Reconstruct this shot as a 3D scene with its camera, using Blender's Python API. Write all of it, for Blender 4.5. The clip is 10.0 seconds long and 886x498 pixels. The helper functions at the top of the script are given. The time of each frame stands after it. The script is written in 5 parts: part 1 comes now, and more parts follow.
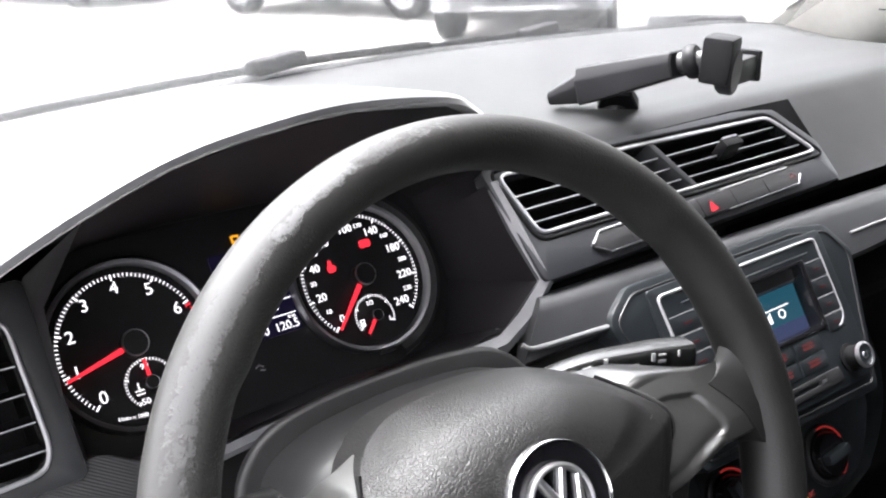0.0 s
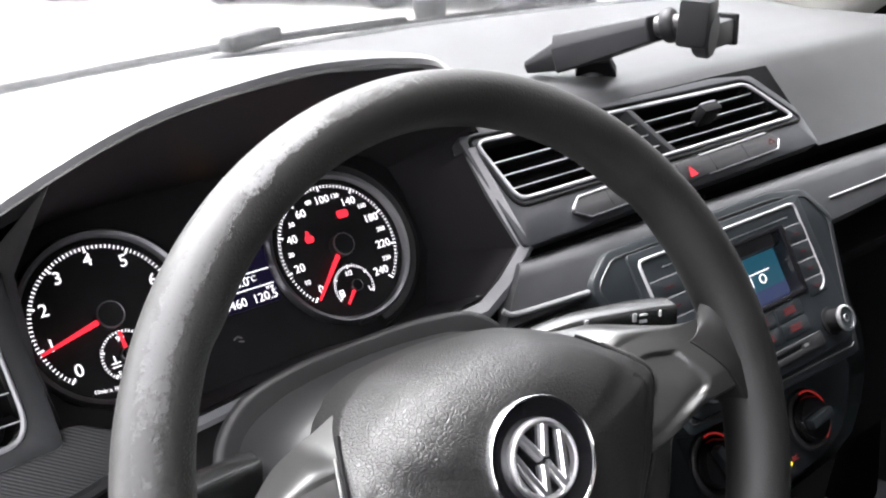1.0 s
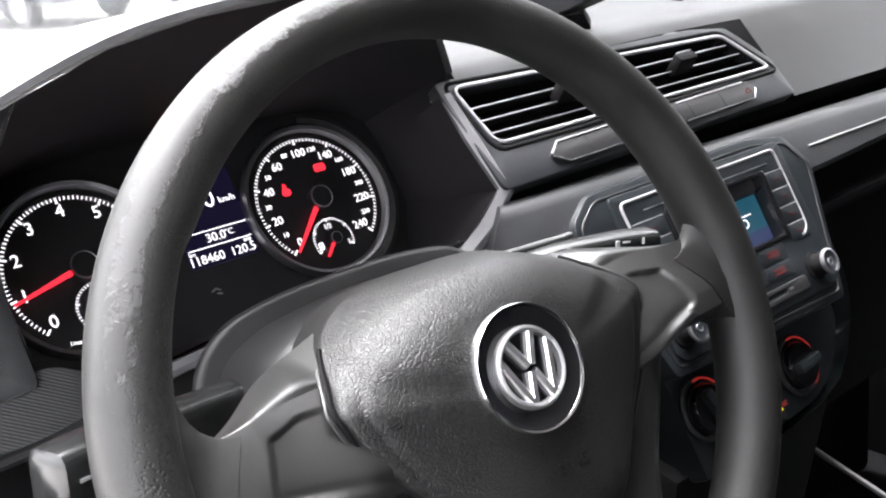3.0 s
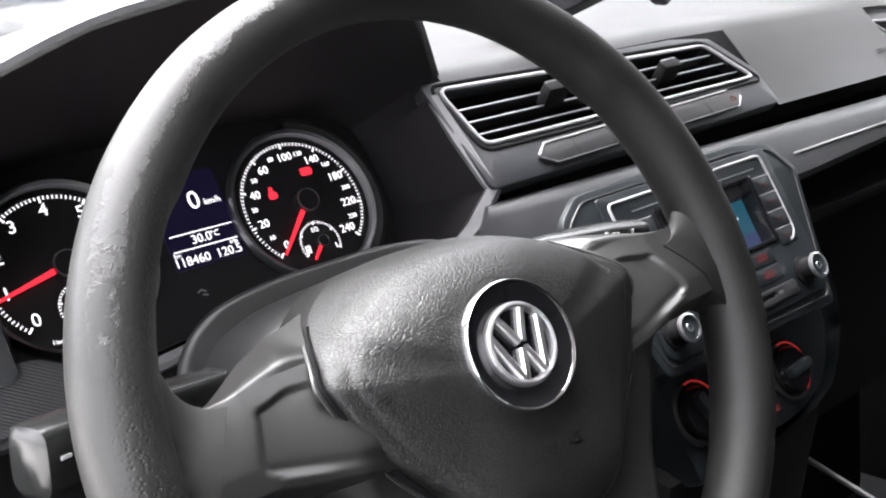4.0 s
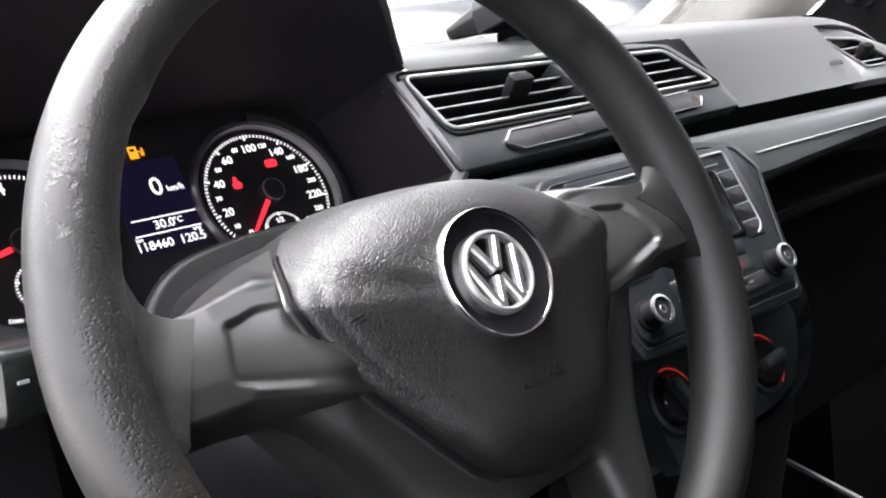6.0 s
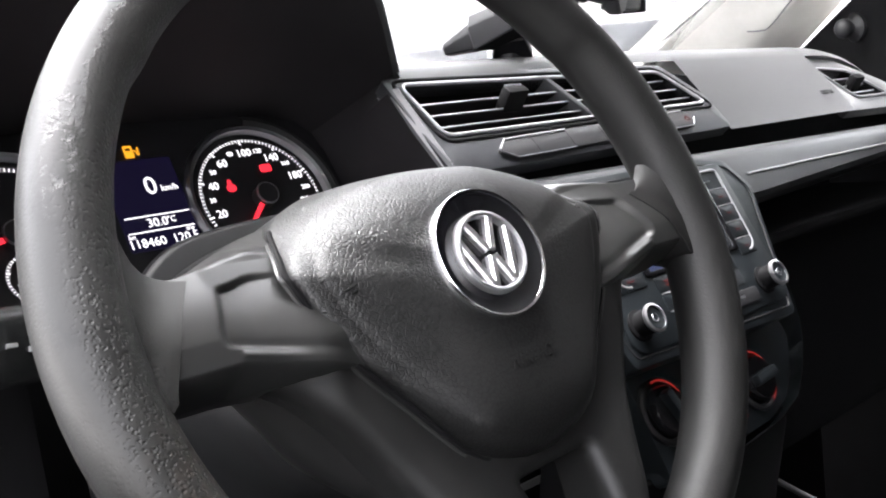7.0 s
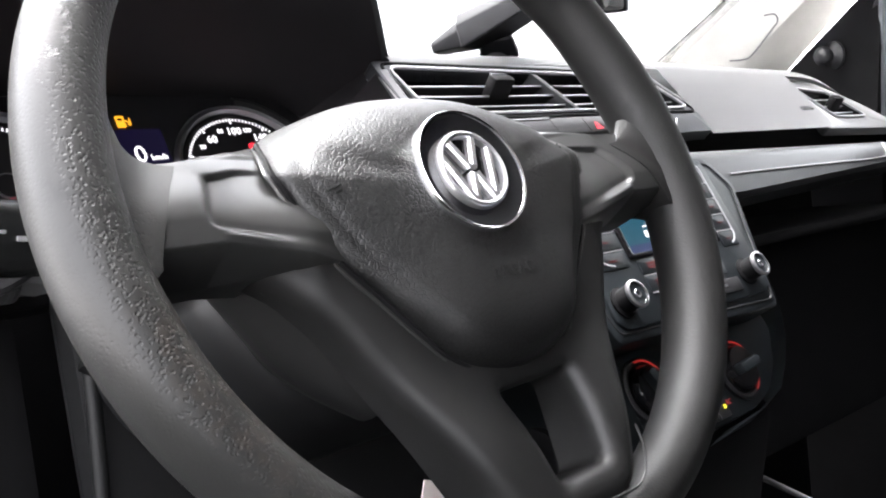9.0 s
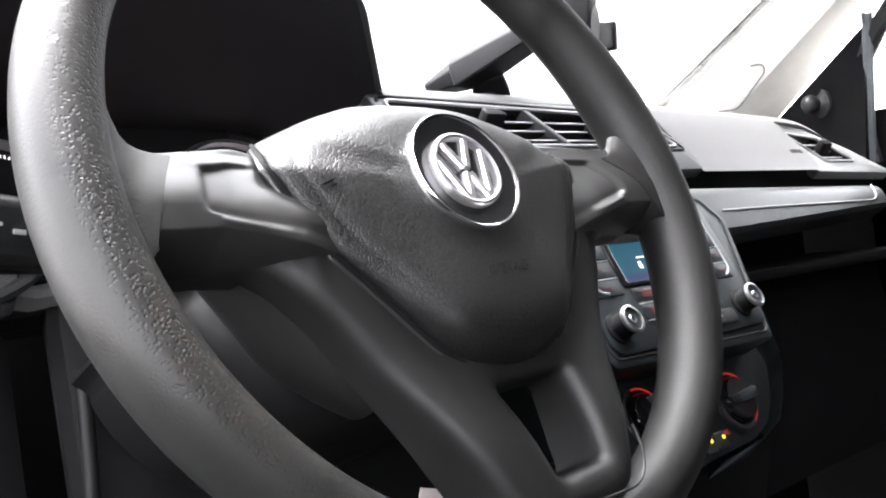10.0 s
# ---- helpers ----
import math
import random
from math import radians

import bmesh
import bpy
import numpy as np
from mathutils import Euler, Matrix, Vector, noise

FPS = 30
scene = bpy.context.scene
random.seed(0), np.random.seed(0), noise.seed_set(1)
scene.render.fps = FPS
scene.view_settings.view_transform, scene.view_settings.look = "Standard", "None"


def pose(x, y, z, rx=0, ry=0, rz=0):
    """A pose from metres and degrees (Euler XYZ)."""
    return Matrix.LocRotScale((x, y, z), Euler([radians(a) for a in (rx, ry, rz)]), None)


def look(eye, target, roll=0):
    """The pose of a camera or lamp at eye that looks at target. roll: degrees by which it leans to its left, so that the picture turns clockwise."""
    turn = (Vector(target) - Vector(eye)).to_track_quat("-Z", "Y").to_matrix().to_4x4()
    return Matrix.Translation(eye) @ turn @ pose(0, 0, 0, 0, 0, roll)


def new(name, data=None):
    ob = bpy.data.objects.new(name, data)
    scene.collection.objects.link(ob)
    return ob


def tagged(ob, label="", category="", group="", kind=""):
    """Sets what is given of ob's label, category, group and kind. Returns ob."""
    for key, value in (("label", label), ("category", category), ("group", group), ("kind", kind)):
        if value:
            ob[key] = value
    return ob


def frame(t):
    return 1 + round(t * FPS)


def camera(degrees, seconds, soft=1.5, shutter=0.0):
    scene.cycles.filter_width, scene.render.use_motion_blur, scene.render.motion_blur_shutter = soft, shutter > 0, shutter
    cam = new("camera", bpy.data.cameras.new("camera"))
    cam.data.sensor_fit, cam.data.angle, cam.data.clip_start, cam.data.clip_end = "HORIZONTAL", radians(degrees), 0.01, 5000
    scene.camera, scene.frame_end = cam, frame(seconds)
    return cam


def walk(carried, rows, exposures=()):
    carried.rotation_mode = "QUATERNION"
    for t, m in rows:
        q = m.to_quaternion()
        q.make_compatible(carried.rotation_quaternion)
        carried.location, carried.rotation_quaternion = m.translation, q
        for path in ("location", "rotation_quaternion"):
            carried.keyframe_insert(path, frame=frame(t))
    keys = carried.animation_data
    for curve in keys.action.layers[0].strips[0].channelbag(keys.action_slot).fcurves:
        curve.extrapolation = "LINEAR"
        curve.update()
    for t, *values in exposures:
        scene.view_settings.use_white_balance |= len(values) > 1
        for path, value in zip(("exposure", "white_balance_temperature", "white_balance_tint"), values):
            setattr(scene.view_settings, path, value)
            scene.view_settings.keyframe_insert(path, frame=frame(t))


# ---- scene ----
cam = camera(47.3, 10.0, soft=2.1)
PATH = [
    (0, (-0.2909, -0.3245, 1.2075), (0.2681, 0.4364, 0.8780), -2.78),
    (0.5, (-0.2894, -0.3250, 1.1992), (0.2764, 0.4282, 0.8636), -3.08),
    (1, (-0.2888, -0.3253, 1.1897), (0.2810, 0.4231, 0.8505), -3.48),
    (1.5, (-0.2903, -0.3255, 1.1790), (0.2803, 0.4205, 0.8355), -3.96),
    (2, (-0.2919, -0.3266, 1.1661), (0.2806, 0.4170, 0.8208), -4.47),
    (2.5, (-0.2936, -0.3289, 1.1523), (0.2853, 0.4125, 0.8129), -4.88),
    (4, (-0.3019, -0.3321, 1.1053), (0.3082, 0.4093, 0.8257), -5.27),
    (4.5, (-0.3052, -0.3320, 1.0891), (0.3152, 0.4055, 0.8223), -5.78),
    (5, (-0.3094, -0.3307, 1.0740), (0.3225, 0.4023, 0.8221), -6.41),
    (5.5, (-0.3122, -0.3286, 1.0546), (0.3330, 0.4004, 0.8261), -6.23),
    (7, (-0.3215, -0.3317, 1.0064), (0.3499, 0.3925, 0.8492), -4.90),
    (7.5, (-0.3241, -0.3327, 0.9925), (0.3516, 0.3918, 0.8561), -4.22),
    (8, (-0.3267, -0.3361, 0.9733), (0.3515, 0.3897, 0.8581), -3.83),
    (8.5, (-0.3305, -0.3403, 0.9552), (0.3512, 0.3844, 0.8547), -3.94),
    (9, (-0.3353, -0.3432, 0.9381), (0.3533, 0.3767, 0.8512), -4.25),
    (9.5, (-0.3377, -0.3443, 0.9220), (0.3575, 0.3715, 0.8568), -4.37),
    (10, (-0.3399, -0.3445, 0.9039), (0.3590, 0.3706, 0.8909), -4.77),
]
walk(cam, [(t, look(eye, target, roll)) for t, eye, target, roll in PATH],
     exposures=[(0.0, 3.84, 6350, 14), (2.0, 3.94, 6350, 14), (4.0, 3.88, 6350, 14), (8.0, 4.02, 6350, 14), (10.0, 4.32, 6350, 14)])

# ---- light: bright overcast day over the open parking lot ----
world = bpy.data.worlds.new("sky")
scene.world = world
world.use_nodes = True
wn = world.node_tree
sky = wn.nodes.new("ShaderNodeTexSky")
sky.sky_type = "NISHITA"
sky.sun_disc = False
sky.sun_elevation, sky.sun_rotation = radians(66), radians(-11)
sky.dust_density = 4.0
grey = wn.nodes.new("ShaderNodeHueSaturation")
grey.inputs["Saturation"].default_value = 0.06
wn.links.new(sky.outputs[0], grey.inputs["Color"])
wn.links.new(grey.outputs[0], wn.nodes["Background"].inputs[0])
wn.nodes["Background"].inputs[1].default_value = 0.15
sun_data = bpy.data.lights.new("sun", "SUN")
sun_data.energy, sun_data.angle, sun_data.color = 1.2, radians(55), (1.0, 0.97, 0.92)
sun = new("sun", sun_data)
sun.matrix_world = look((-0.8, 4.0, 9.0), (0, 0, 0))

# ---- the cabin's frame, the wheel's plane and its rim: centre, radius, thickness ----
CABIN = Matrix.Translation((0, 0, 0.95)) @ pose(0, 0, 0, -2.2) @ Matrix.Translation((0, 0, -0.95))
HERE = Matrix.Identity(4)


def plane(y, z, lean, x=0.0):
    """A face that leans back: local x along the car's width, y up the face, z out of it towards the driver."""
    a = radians(lean)
    return Matrix(((1, 0, 0, x), (0, math.sin(a), -math.cos(a), y), (0, math.cos(a), math.sin(a), z), (0, 0, 0, 1)))


WHEEL = plane(0.0, 0.95, 20.8)
WU, WV, WN, WR, WT = -0.0065, -0.0196, -0.0066, 0.177, 0.0152

# ---- materials ----


def nodes_of(name):
    m = bpy.data.materials.new(name)
    m.use_nodes = True
    return m, m.node_tree, m.node_tree.nodes["Principled BSDF"]


def add(nt, kind, **values):
    n = nt.nodes.new(kind)
    for k, v in values.items():
        n.inputs[k.replace("_", " ")].default_value = v
    return n


def ramp(nt, src, a, b, ca=(0, 0, 0, 1), cb=(1, 1, 1, 1)):
    r = nt.nodes.new("ShaderNodeValToRGB")
    r.color_ramp.elements[0].position, r.color_ramp.elements[1].position = a, b
    r.color_ramp.elements[0].color, r.color_ramp.elements[1].color = ca, cb
    r.color_ramp.interpolation = "EASE"
    nt.links.new(src, r.inputs[0])
    return r.outputs[0]


def mixed(nt, fac, a, b):
    m = nt.nodes.new("ShaderNodeMix")
    m.data_type = "RGBA"
    nt.links.new(fac, m.inputs[0])
    for sock, val in ((m.inputs[6], a), (m.inputs[7], b)):
        if isinstance(val, tuple):
            sock.default_value = (*val, 1)
        else:
            nt.links.new(val, sock)
    return m.outputs[2]


def shade(c, k):
    return tuple(min(1.0, x * k) for x in c)


def plastic(name, colour, rough=0.5, grain=900.0, bump=0.25, spec=0.5, smudge=0.25, cells=False, glare_sheen=0.0, fresh=None, coat=0.0):
    """Moulded plastic: fine leather grain, faint smudges and handling marks. fresh: where the grain is not yet worn
    smooth.
    """
    m, nt, b = nodes_of(name)
    co = nt.nodes.new("ShaderNodeTexCoord").outputs["Object"]
    big = add(nt, "ShaderNodeTexNoise", Scale=18.0, Detail=5.0, Roughness=0.65)
    nt.links.new(co, big.inputs["Vector"])
    col = mixed(nt, ramp(nt, big.outputs[0], 0.3, 0.72), shade(colour, 1 - smudge), shade(colour, 1 + smudge))
    nt.links.new(col, b.inputs["Base Color"])
    r = nt.nodes.new("ShaderNodeMapRange")
    r.inputs[3].default_value, r.inputs[4].default_value = rough - 0.04, rough + 0.06
    nt.links.new(big.outputs[0], r.inputs[0])
    nt.links.new(r.outputs[0], b.inputs["Roughness"])
    b.inputs["Specular IOR Level"].default_value = spec
    b.inputs["Coat Weight"].default_value, b.inputs["Coat Roughness"].default_value = coat, 0.2
    # sheen whitens faces seen at grazing angles, in place of windscreen glare
    b.inputs["Sheen Weight"].default_value, b.inputs["Sheen Roughness"].default_value = glare_sheen, 0.35
    if grain:
        if cells:
            g = add(nt, "ShaderNodeTexVoronoi", Scale=grain)
            wob = add(nt, "ShaderNodeTexNoise", Scale=grain * 0.45, Detail=2.0)
            nt.links.new(co, wob.inputs["Vector"])
            off = nt.nodes.new("ShaderNodeVectorMath")
            off.operation = "MULTIPLY_ADD"
            off.inputs[1].default_value = (0.30 / grain,) * 3
            nt.links.new(wob.outputs["Color"], off.inputs[0])
            nt.links.new(co, off.inputs[2])
            nt.links.new(off.outputs[0], g.inputs["Vector"])
            g.feature = "DISTANCE_TO_EDGE"
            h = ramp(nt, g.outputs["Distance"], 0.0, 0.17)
            # crease shade of the grain multiplied into the base colour, besides the bump
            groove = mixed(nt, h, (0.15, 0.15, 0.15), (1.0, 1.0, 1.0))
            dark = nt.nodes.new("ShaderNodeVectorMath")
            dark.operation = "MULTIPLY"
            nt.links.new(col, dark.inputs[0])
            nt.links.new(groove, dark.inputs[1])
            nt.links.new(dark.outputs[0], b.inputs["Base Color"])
        else:
            g = add(nt, "ShaderNodeTexNoise", Scale=grain, Detail=2.0)
            nt.links.new(co, g.inputs["Vector"])
            h = g.outputs[0]
        bp = add(nt, "ShaderNodeBump", Strength=bump, Distance=0.0006)
        nt.links.new(h, bp.inputs["Height"])
        nt.links.new(bp.outputs[0], b.inputs["Normal"])
        if fresh:
            d = nt.nodes.new("ShaderNodeVectorMath")
            d.operation = "DISTANCE"
            nt.links.new(co, d.inputs[0])
            d.inputs[1].default_value = fresh
            k = nt.nodes.new("ShaderNodeMapRange")
            k.inputs[1].default_value, k.inputs[2].default_value = 0.060, 0.15
            k.inputs[3].default_value, k.inputs[4].default_value = bump, bump * 0.25
            nt.links.new(d.outputs["Value"], k.inputs[0])
            nt.links.new(k.outputs[0], bp.inputs["Strength"])
    return m


def metal(name, colour, rough=0.15):
    m, nt, b = nodes_of(name)
    co = nt.nodes.new("ShaderNodeTexCoord").outputs["Object"]
    n = add(nt, "ShaderNodeTexNoise", Scale=120.0, Detail=4.0)
    nt.links.new(co, n.inputs["Vector"])
    nt.links.new(mixed(nt, n.outputs[0], shade(colour, 0.85), shade(colour, 1.05)), b.inputs["Base Color"])
    r = nt.nodes.new("ShaderNodeMapRange")
    r.inputs[3].default_value, r.inputs[4].default_value = rough * 0.7, rough * 1.4
    nt.links.new(n.outputs[0], r.inputs[0])
    nt.links.new(r.outputs[0], b.inputs["Roughness"])
    b.inputs["Metallic"].default_value = 1.0
    return m


def glow(name, colour, strength, base=(0.008, 0.008, 0.008)):
    m, nt, b = nodes_of(name)
    b.inputs["Base Color"].default_value = (*base, 1)
    b.inputs["Roughness"].default_value = 0.4
    b.inputs["Specular IOR Level"].default_value = 0.1
    b.inputs["Emission Color"].default_value = (*colour, 1)
    b.inputs["Emission Strength"].default_value = strength
    return m


def clear_glass(name, tint=(0.96, 0.98, 0.97)):
    m, nt, b = nodes_of(name)
    out = nt.nodes["Material Output"]
    fres = add(nt, "ShaderNodeFresnel", IOR=1.45)
    tr = add(nt, "ShaderNodeBsdfTransparent", Color=(*tint, 1))
    gl = add(nt, "ShaderNodeBsdfGlossy", Roughness=0.02)
    mx = nt.nodes.new("ShaderNodeMixShader")
    nt.links.new(fres.outputs[0], mx.inputs[0])
    nt.links.new(tr.outputs[0], mx.inputs[1])
    nt.links.new(gl.outputs[0], mx.inputs[2])
    nt.links.new(mx.outputs[0], out.inputs[0])
    return m


def worn_rim():
    """Grey polyurethane grip: pebbled leather grain, its skin worn off the upper arc's front, grime low down.
    The wear follows the rim: round is the angle about the wheel, across the angle about the tube (0 outwards, 90 to the driver)."""
    m, nt, b = nodes_of("wheel_grip")
    co = nt.nodes.new("ShaderNodeTexCoord").outputs["Object"]

    def maths(op, a, c=0.0, clamp=False):
        n = nt.nodes.new("ShaderNodeMath")
        n.operation, n.use_clamp = op, clamp
        for sock, val in ((n.inputs[0], a), (n.inputs[1], c)):
            if isinstance(val, (int, float)):
                sock.default_value = val
            else:
                nt.links.new(val, sock)
        return n.outputs[0]

    def along(axis, less):
        n = nt.nodes.new("ShaderNodeVectorMath")
        n.operation = "DOT_PRODUCT"
        nt.links.new(co, n.inputs[0])
        n.inputs[1].default_value = axis
        return maths("SUBTRACT", n.outputs["Value"], less)

    def band(x, lo, hi, soft):
        return maths("MULTIPLY", maths("DIVIDE", maths("SUBTRACT", x, lo), soft, True), maths("DIVIDE", maths("SUBTRACT", hi, x), soft, True))

    hub_frame = CABIN @ WHEEL
    ax, ay, az, o = (hub_frame.col[i].to_3d() for i in range(4))
    u, v, n = along(ax, o.dot(ax) + WU), along(ay, o.dot(ay) + WV), along(az, o.dot(az) + WN)
    rho = maths("SUBTRACT", maths("SQRT", maths("ADD", maths("MULTIPLY", u, u), maths("MULTIPLY", v, v))), WR)
    around = maths("MULTIPLY", maths("ARCTAN2", v, u), 57.2958)
    across = maths("MULTIPLY", maths("ARCTAN2", n, rho), 57.2958)
    big = add(nt, "ShaderNodeTexNoise", Scale=30.0, Detail=5.0, Roughness=0.65)
    mid = add(nt, "ShaderNodeTexNoise", Scale=170.0, Detail=5.0, Roughness=0.7)
    fine = add(nt, "ShaderNodeTexNoise", Scale=900.0, Detail=3.0, Roughness=0.7)
    warp = add(nt, "ShaderNodeTexNoise", Scale=350.0, Detail=2.0)
    pebble = add(nt, "ShaderNodeTexVoronoi", Scale=600.0)
    pebble.feature = "SMOOTH_F1"
    pebble.inputs["Smoothness"].default_value = 0.25
    for node in (big, mid, fine, warp):
        nt.links.new(co, node.inputs["Vector"])
    off = nt.nodes.new("ShaderNodeVectorMath")
    off.operation = "MULTIPLY_ADD"
    off.inputs[1].default_value = (0.0016,) * 3
    nt.links.new(warp.outputs["Color"], off.inputs[0])
    nt.links.new(co, off.inputs[2])
    nt.links.new(off.outputs[0], pebble.inputs["Vector"])
    # ragged strip of bare foam on the front of the upper left arc
    jag = maths("ADD", maths("MULTIPLY", maths("SUBTRACT", mid.outputs[0], 0.5), 52.0), maths("MULTIPLY", maths("SUBTRACT", big.outputs[0], 0.5), 36.0))
    edge = maths("ADD", across, jag)
    strip = maths("MULTIPLY", band(edge, 38.0, 83.0, 3.0), band(maths("ADD", around, jag), 96.0, 158.0, 6.0))
    rubbed = maths("MULTIPLY", band(across, 5.0, 110.0, 30.0), band(around, 78.0, 176.0, 16.0))
    bare = maths("MULTIPLY", maths("MULTIPLY", band(edge, 58.0, 82.0, 4.0), band(maths("ADD", around, maths("MULTIPLY", jag, 0.5)), 105.0, 127.0, 5.0)), ramp(nt, mid.outputs[0], 0.36, 0.46))
    # dark flecks at the torn edge: dirt and the edge's shadow, both as colour
    edge_fleck = maths("MULTIPLY", maths("MULTIPLY", band(edge, 74.0, 92.0, 4.0), band(around, 92.0, 168.0, 10.0)), ramp(nt, fine.outputs[0], 0.48, 0.60))
    pits = maths("MULTIPLY", maths("MULTIPLY", strip, ramp(nt, fine.outputs[0], 0.60, 0.68)), 0.7)
    grime = maths("MULTIPLY", maths("MULTIPLY", band(around, -172.0, -136.0, 10.0), band(maths("ABSOLUTE", across), 55.0, 175.0, 30.0)), ramp(nt, mid.outputs[0], 0.44, 0.60))
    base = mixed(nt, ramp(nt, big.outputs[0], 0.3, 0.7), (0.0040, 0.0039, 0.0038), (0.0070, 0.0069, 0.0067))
    # left half lightened: hand wear plus the left opening's light, put into the colour
    handled_lit = maths("MULTIPLY", maths("DIVIDE", maths("SUBTRACT", maths("ABSOLUTE", around), 84.0), 30.0, True), ramp(nt, big.outputs[0], 0.15, 0.5))
    base = mixed(nt, handled_lit, base, (0.0165, 0.0165, 0.0157))
    base = mixed(nt, grime, base, (0.024, 0.0208, 0.0182))
    base = mixed(nt, maths("MULTIPLY", rubbed, ramp(nt, mid.outputs[0], 0.25, 0.7)), base, (0.0205, 0.0203, 0.0198))
    base = mixed(nt, strip, base, (0.035, 0.0353, 0.0356))
    base = mixed(nt, bare, base, (0.090, 0.091, 0.092))
    base = mixed(nt, maths("MAXIMUM", edge_fleck, pits), base, (0.0075, 0.0073, 0.0070))
    nt.links.new(base, b.inputs["Base Color"])
    rough = nt.nodes.new("ShaderNodeMapRange")
    rough.inputs[3].default_value, rough.inputs[4].default_value = 0.42, 0.55
    nt.links.new(big.outputs[0], rough.inputs[0])
    near = nt.nodes.new("ShaderNodeVectorMath")
    near.operation = "DISTANCE"
    nt.links.new(co, near.inputs[0])
    near.inputs[1].default_value = RUBBED
    shine = maths("MULTIPLY", maths("DIVIDE", maths("SUBTRACT", 0.020, near.outputs["Value"]), 0.012, True), ramp(nt, mid.outputs[0], 0.38, 0.58))
    polish = maths("MULTIPLY", band(across, 12.0, 74.0, 22.0), maths("DIVIDE", maths("SUBTRACT", maths("ABSOLUTE", around), 138.0), 24.0, True))
    r = maths("SUBTRACT", maths("ADD", rough.outputs[0], maths("MULTIPLY", strip, 0.12)), maths("SUBTRACT", maths("MULTIPLY", polish, 0.14), maths("MULTIPLY", maths("DIVIDE", maths("SUBTRACT", 84.0, maths("ABSOLUTE", around)), 20.0, True), 0.10)))
    nt.links.new(maths("SUBTRACT", r, maths("MULTIPLY", shine, 0.28)), b.inputs["Roughness"])
    b.inputs["Specular IOR Level"].default_value = 0.33
    grain = nt.nodes.new("ShaderNodeBump")
    grain.inputs["Distance"].default_value = 0.0005
    worn_off = maths("SUBTRACT", 1.0, maths("MULTIPLY", maths("MAXIMUM", strip, maths("MULTIPLY", rubbed, 0.75)), 0.92), True)
    side = maths("ADD", 0.16, maths("MULTIPLY", maths("DIVIDE", maths("SUBTRACT", maths("ABSOLUTE", around), 118.0), 45.0, True), 0.34))
    inward = maths("MULTIPLY", maths("ADD", 0.25, maths("MULTIPLY", band(across, 52.0, 165.0, 26.0), 0.9)), maths("DIVIDE", maths("ADD", rho, 0.026), 0.010, True))
    nt.links.new(maths("MULTIPLY", maths("MULTIPLY", side, inward), worn_off), grain.inputs["Strength"])
    nt.links.new(ramp(nt, pebble.outputs["Distance"], 0.08, 0.55), grain.inputs["Height"])
    step = add(nt, "ShaderNodeBump", Strength=0.42, Distance=0.0008)
    step.invert = True
    torn = maths("ADD", maths("ADD", strip, maths("MULTIPLY", bare, 0.4)), maths("MULTIPLY", maths("MULTIPLY", rubbed, fine.outputs[0]), 0.30))
    nt.links.new(torn, step.inputs["Height"])
    nt.links.new(grain.outputs[0], step.inputs["Normal"])
    nt.links.new(step.outputs[0], b.inputs["Normal"])
    return m


def ribbed(name, colour):
    m, nt, b = nodes_of(name)
    co = nt.nodes.new("ShaderNodeTexCoord").outputs["Object"]
    w = add(nt, "ShaderNodeTexWave", Scale=190.0, Distortion=0.0)
    w.bands_direction = "DIAGONAL"
    nt.links.new(co, w.inputs["Vector"])
    nt.links.new(mixed(nt, w.outputs["Fac"], shade(colour, 0.6), shade(colour, 1.2)), b.inputs["Base Color"])
    b.inputs["Roughness"].default_value = 0.55
    bp = add(nt, "ShaderNodeBump", Strength=0.4, Distance=0.0006)
    nt.links.new(w.outputs["Fac"], bp.inputs["Height"])
    nt.links.new(bp.outputs[0], b.inputs["Normal"])
    return m


def concrete():
    m, nt, b = nodes_of("pale_concrete")
    co = nt.nodes.new("ShaderNodeTexCoord").outputs["Object"]
    n = add(nt, "ShaderNodeTexNoise", Scale=0.7, Detail=8.0, Roughness=0.7)
    f = add(nt, "ShaderNodeTexNoise", Scale=60.0, Detail=4.0)
    nt.links.new(co, n.inputs["Vector"])
    nt.links.new(co, f.inputs["Vector"])
    nt.links.new(mixed(nt, n.outputs[0], (0.42, 0.41, 0.39), (0.6, 0.59, 0.57)), b.inputs["Base Color"])
    b.inputs["Roughness"].default_value = 0.85
    bp = add(nt, "ShaderNodeBump", Strength=0.3, Distance=0.01)
    nt.links.new(f.outputs[0], bp.inputs["Height"])
    nt.links.new(bp.outputs[0], b.inputs["Normal"])
    return m


RUBBED = (0.1397, 0.0034, 0.9589)
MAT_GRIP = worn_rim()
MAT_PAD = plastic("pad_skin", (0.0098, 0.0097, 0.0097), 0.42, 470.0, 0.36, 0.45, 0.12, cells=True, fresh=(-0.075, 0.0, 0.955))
MAT_SPOKE = plastic("spoke_plastic", (0.019, 0.0191, 0.0187), 0.29, 0, 0, 0.75, 0.09)
MAT_LEG = plastic("leg_plastic", (0.0092, 0.0091, 0.0090), 0.47, 1300.0, 0.14, 0.36, 0.24)
MAT_DASH = plastic("dash_plastic", (0.0200, 0.0210, 0.0228), 0.47, 1100.0, 0.10, 0.46, 0.26, glare_sheen=0.42)
MAT_BAND = plastic("band_plastic", (0.029, 0.030, 0.032), 0.38, 1500.0, 0.12, 0.5, 0.15)
MAT_STACK = plastic("stack_plastic", (0.0088, 0.0112, 0.0130), 0.40, 1500.0, 0.1, 0.34, 0.15)
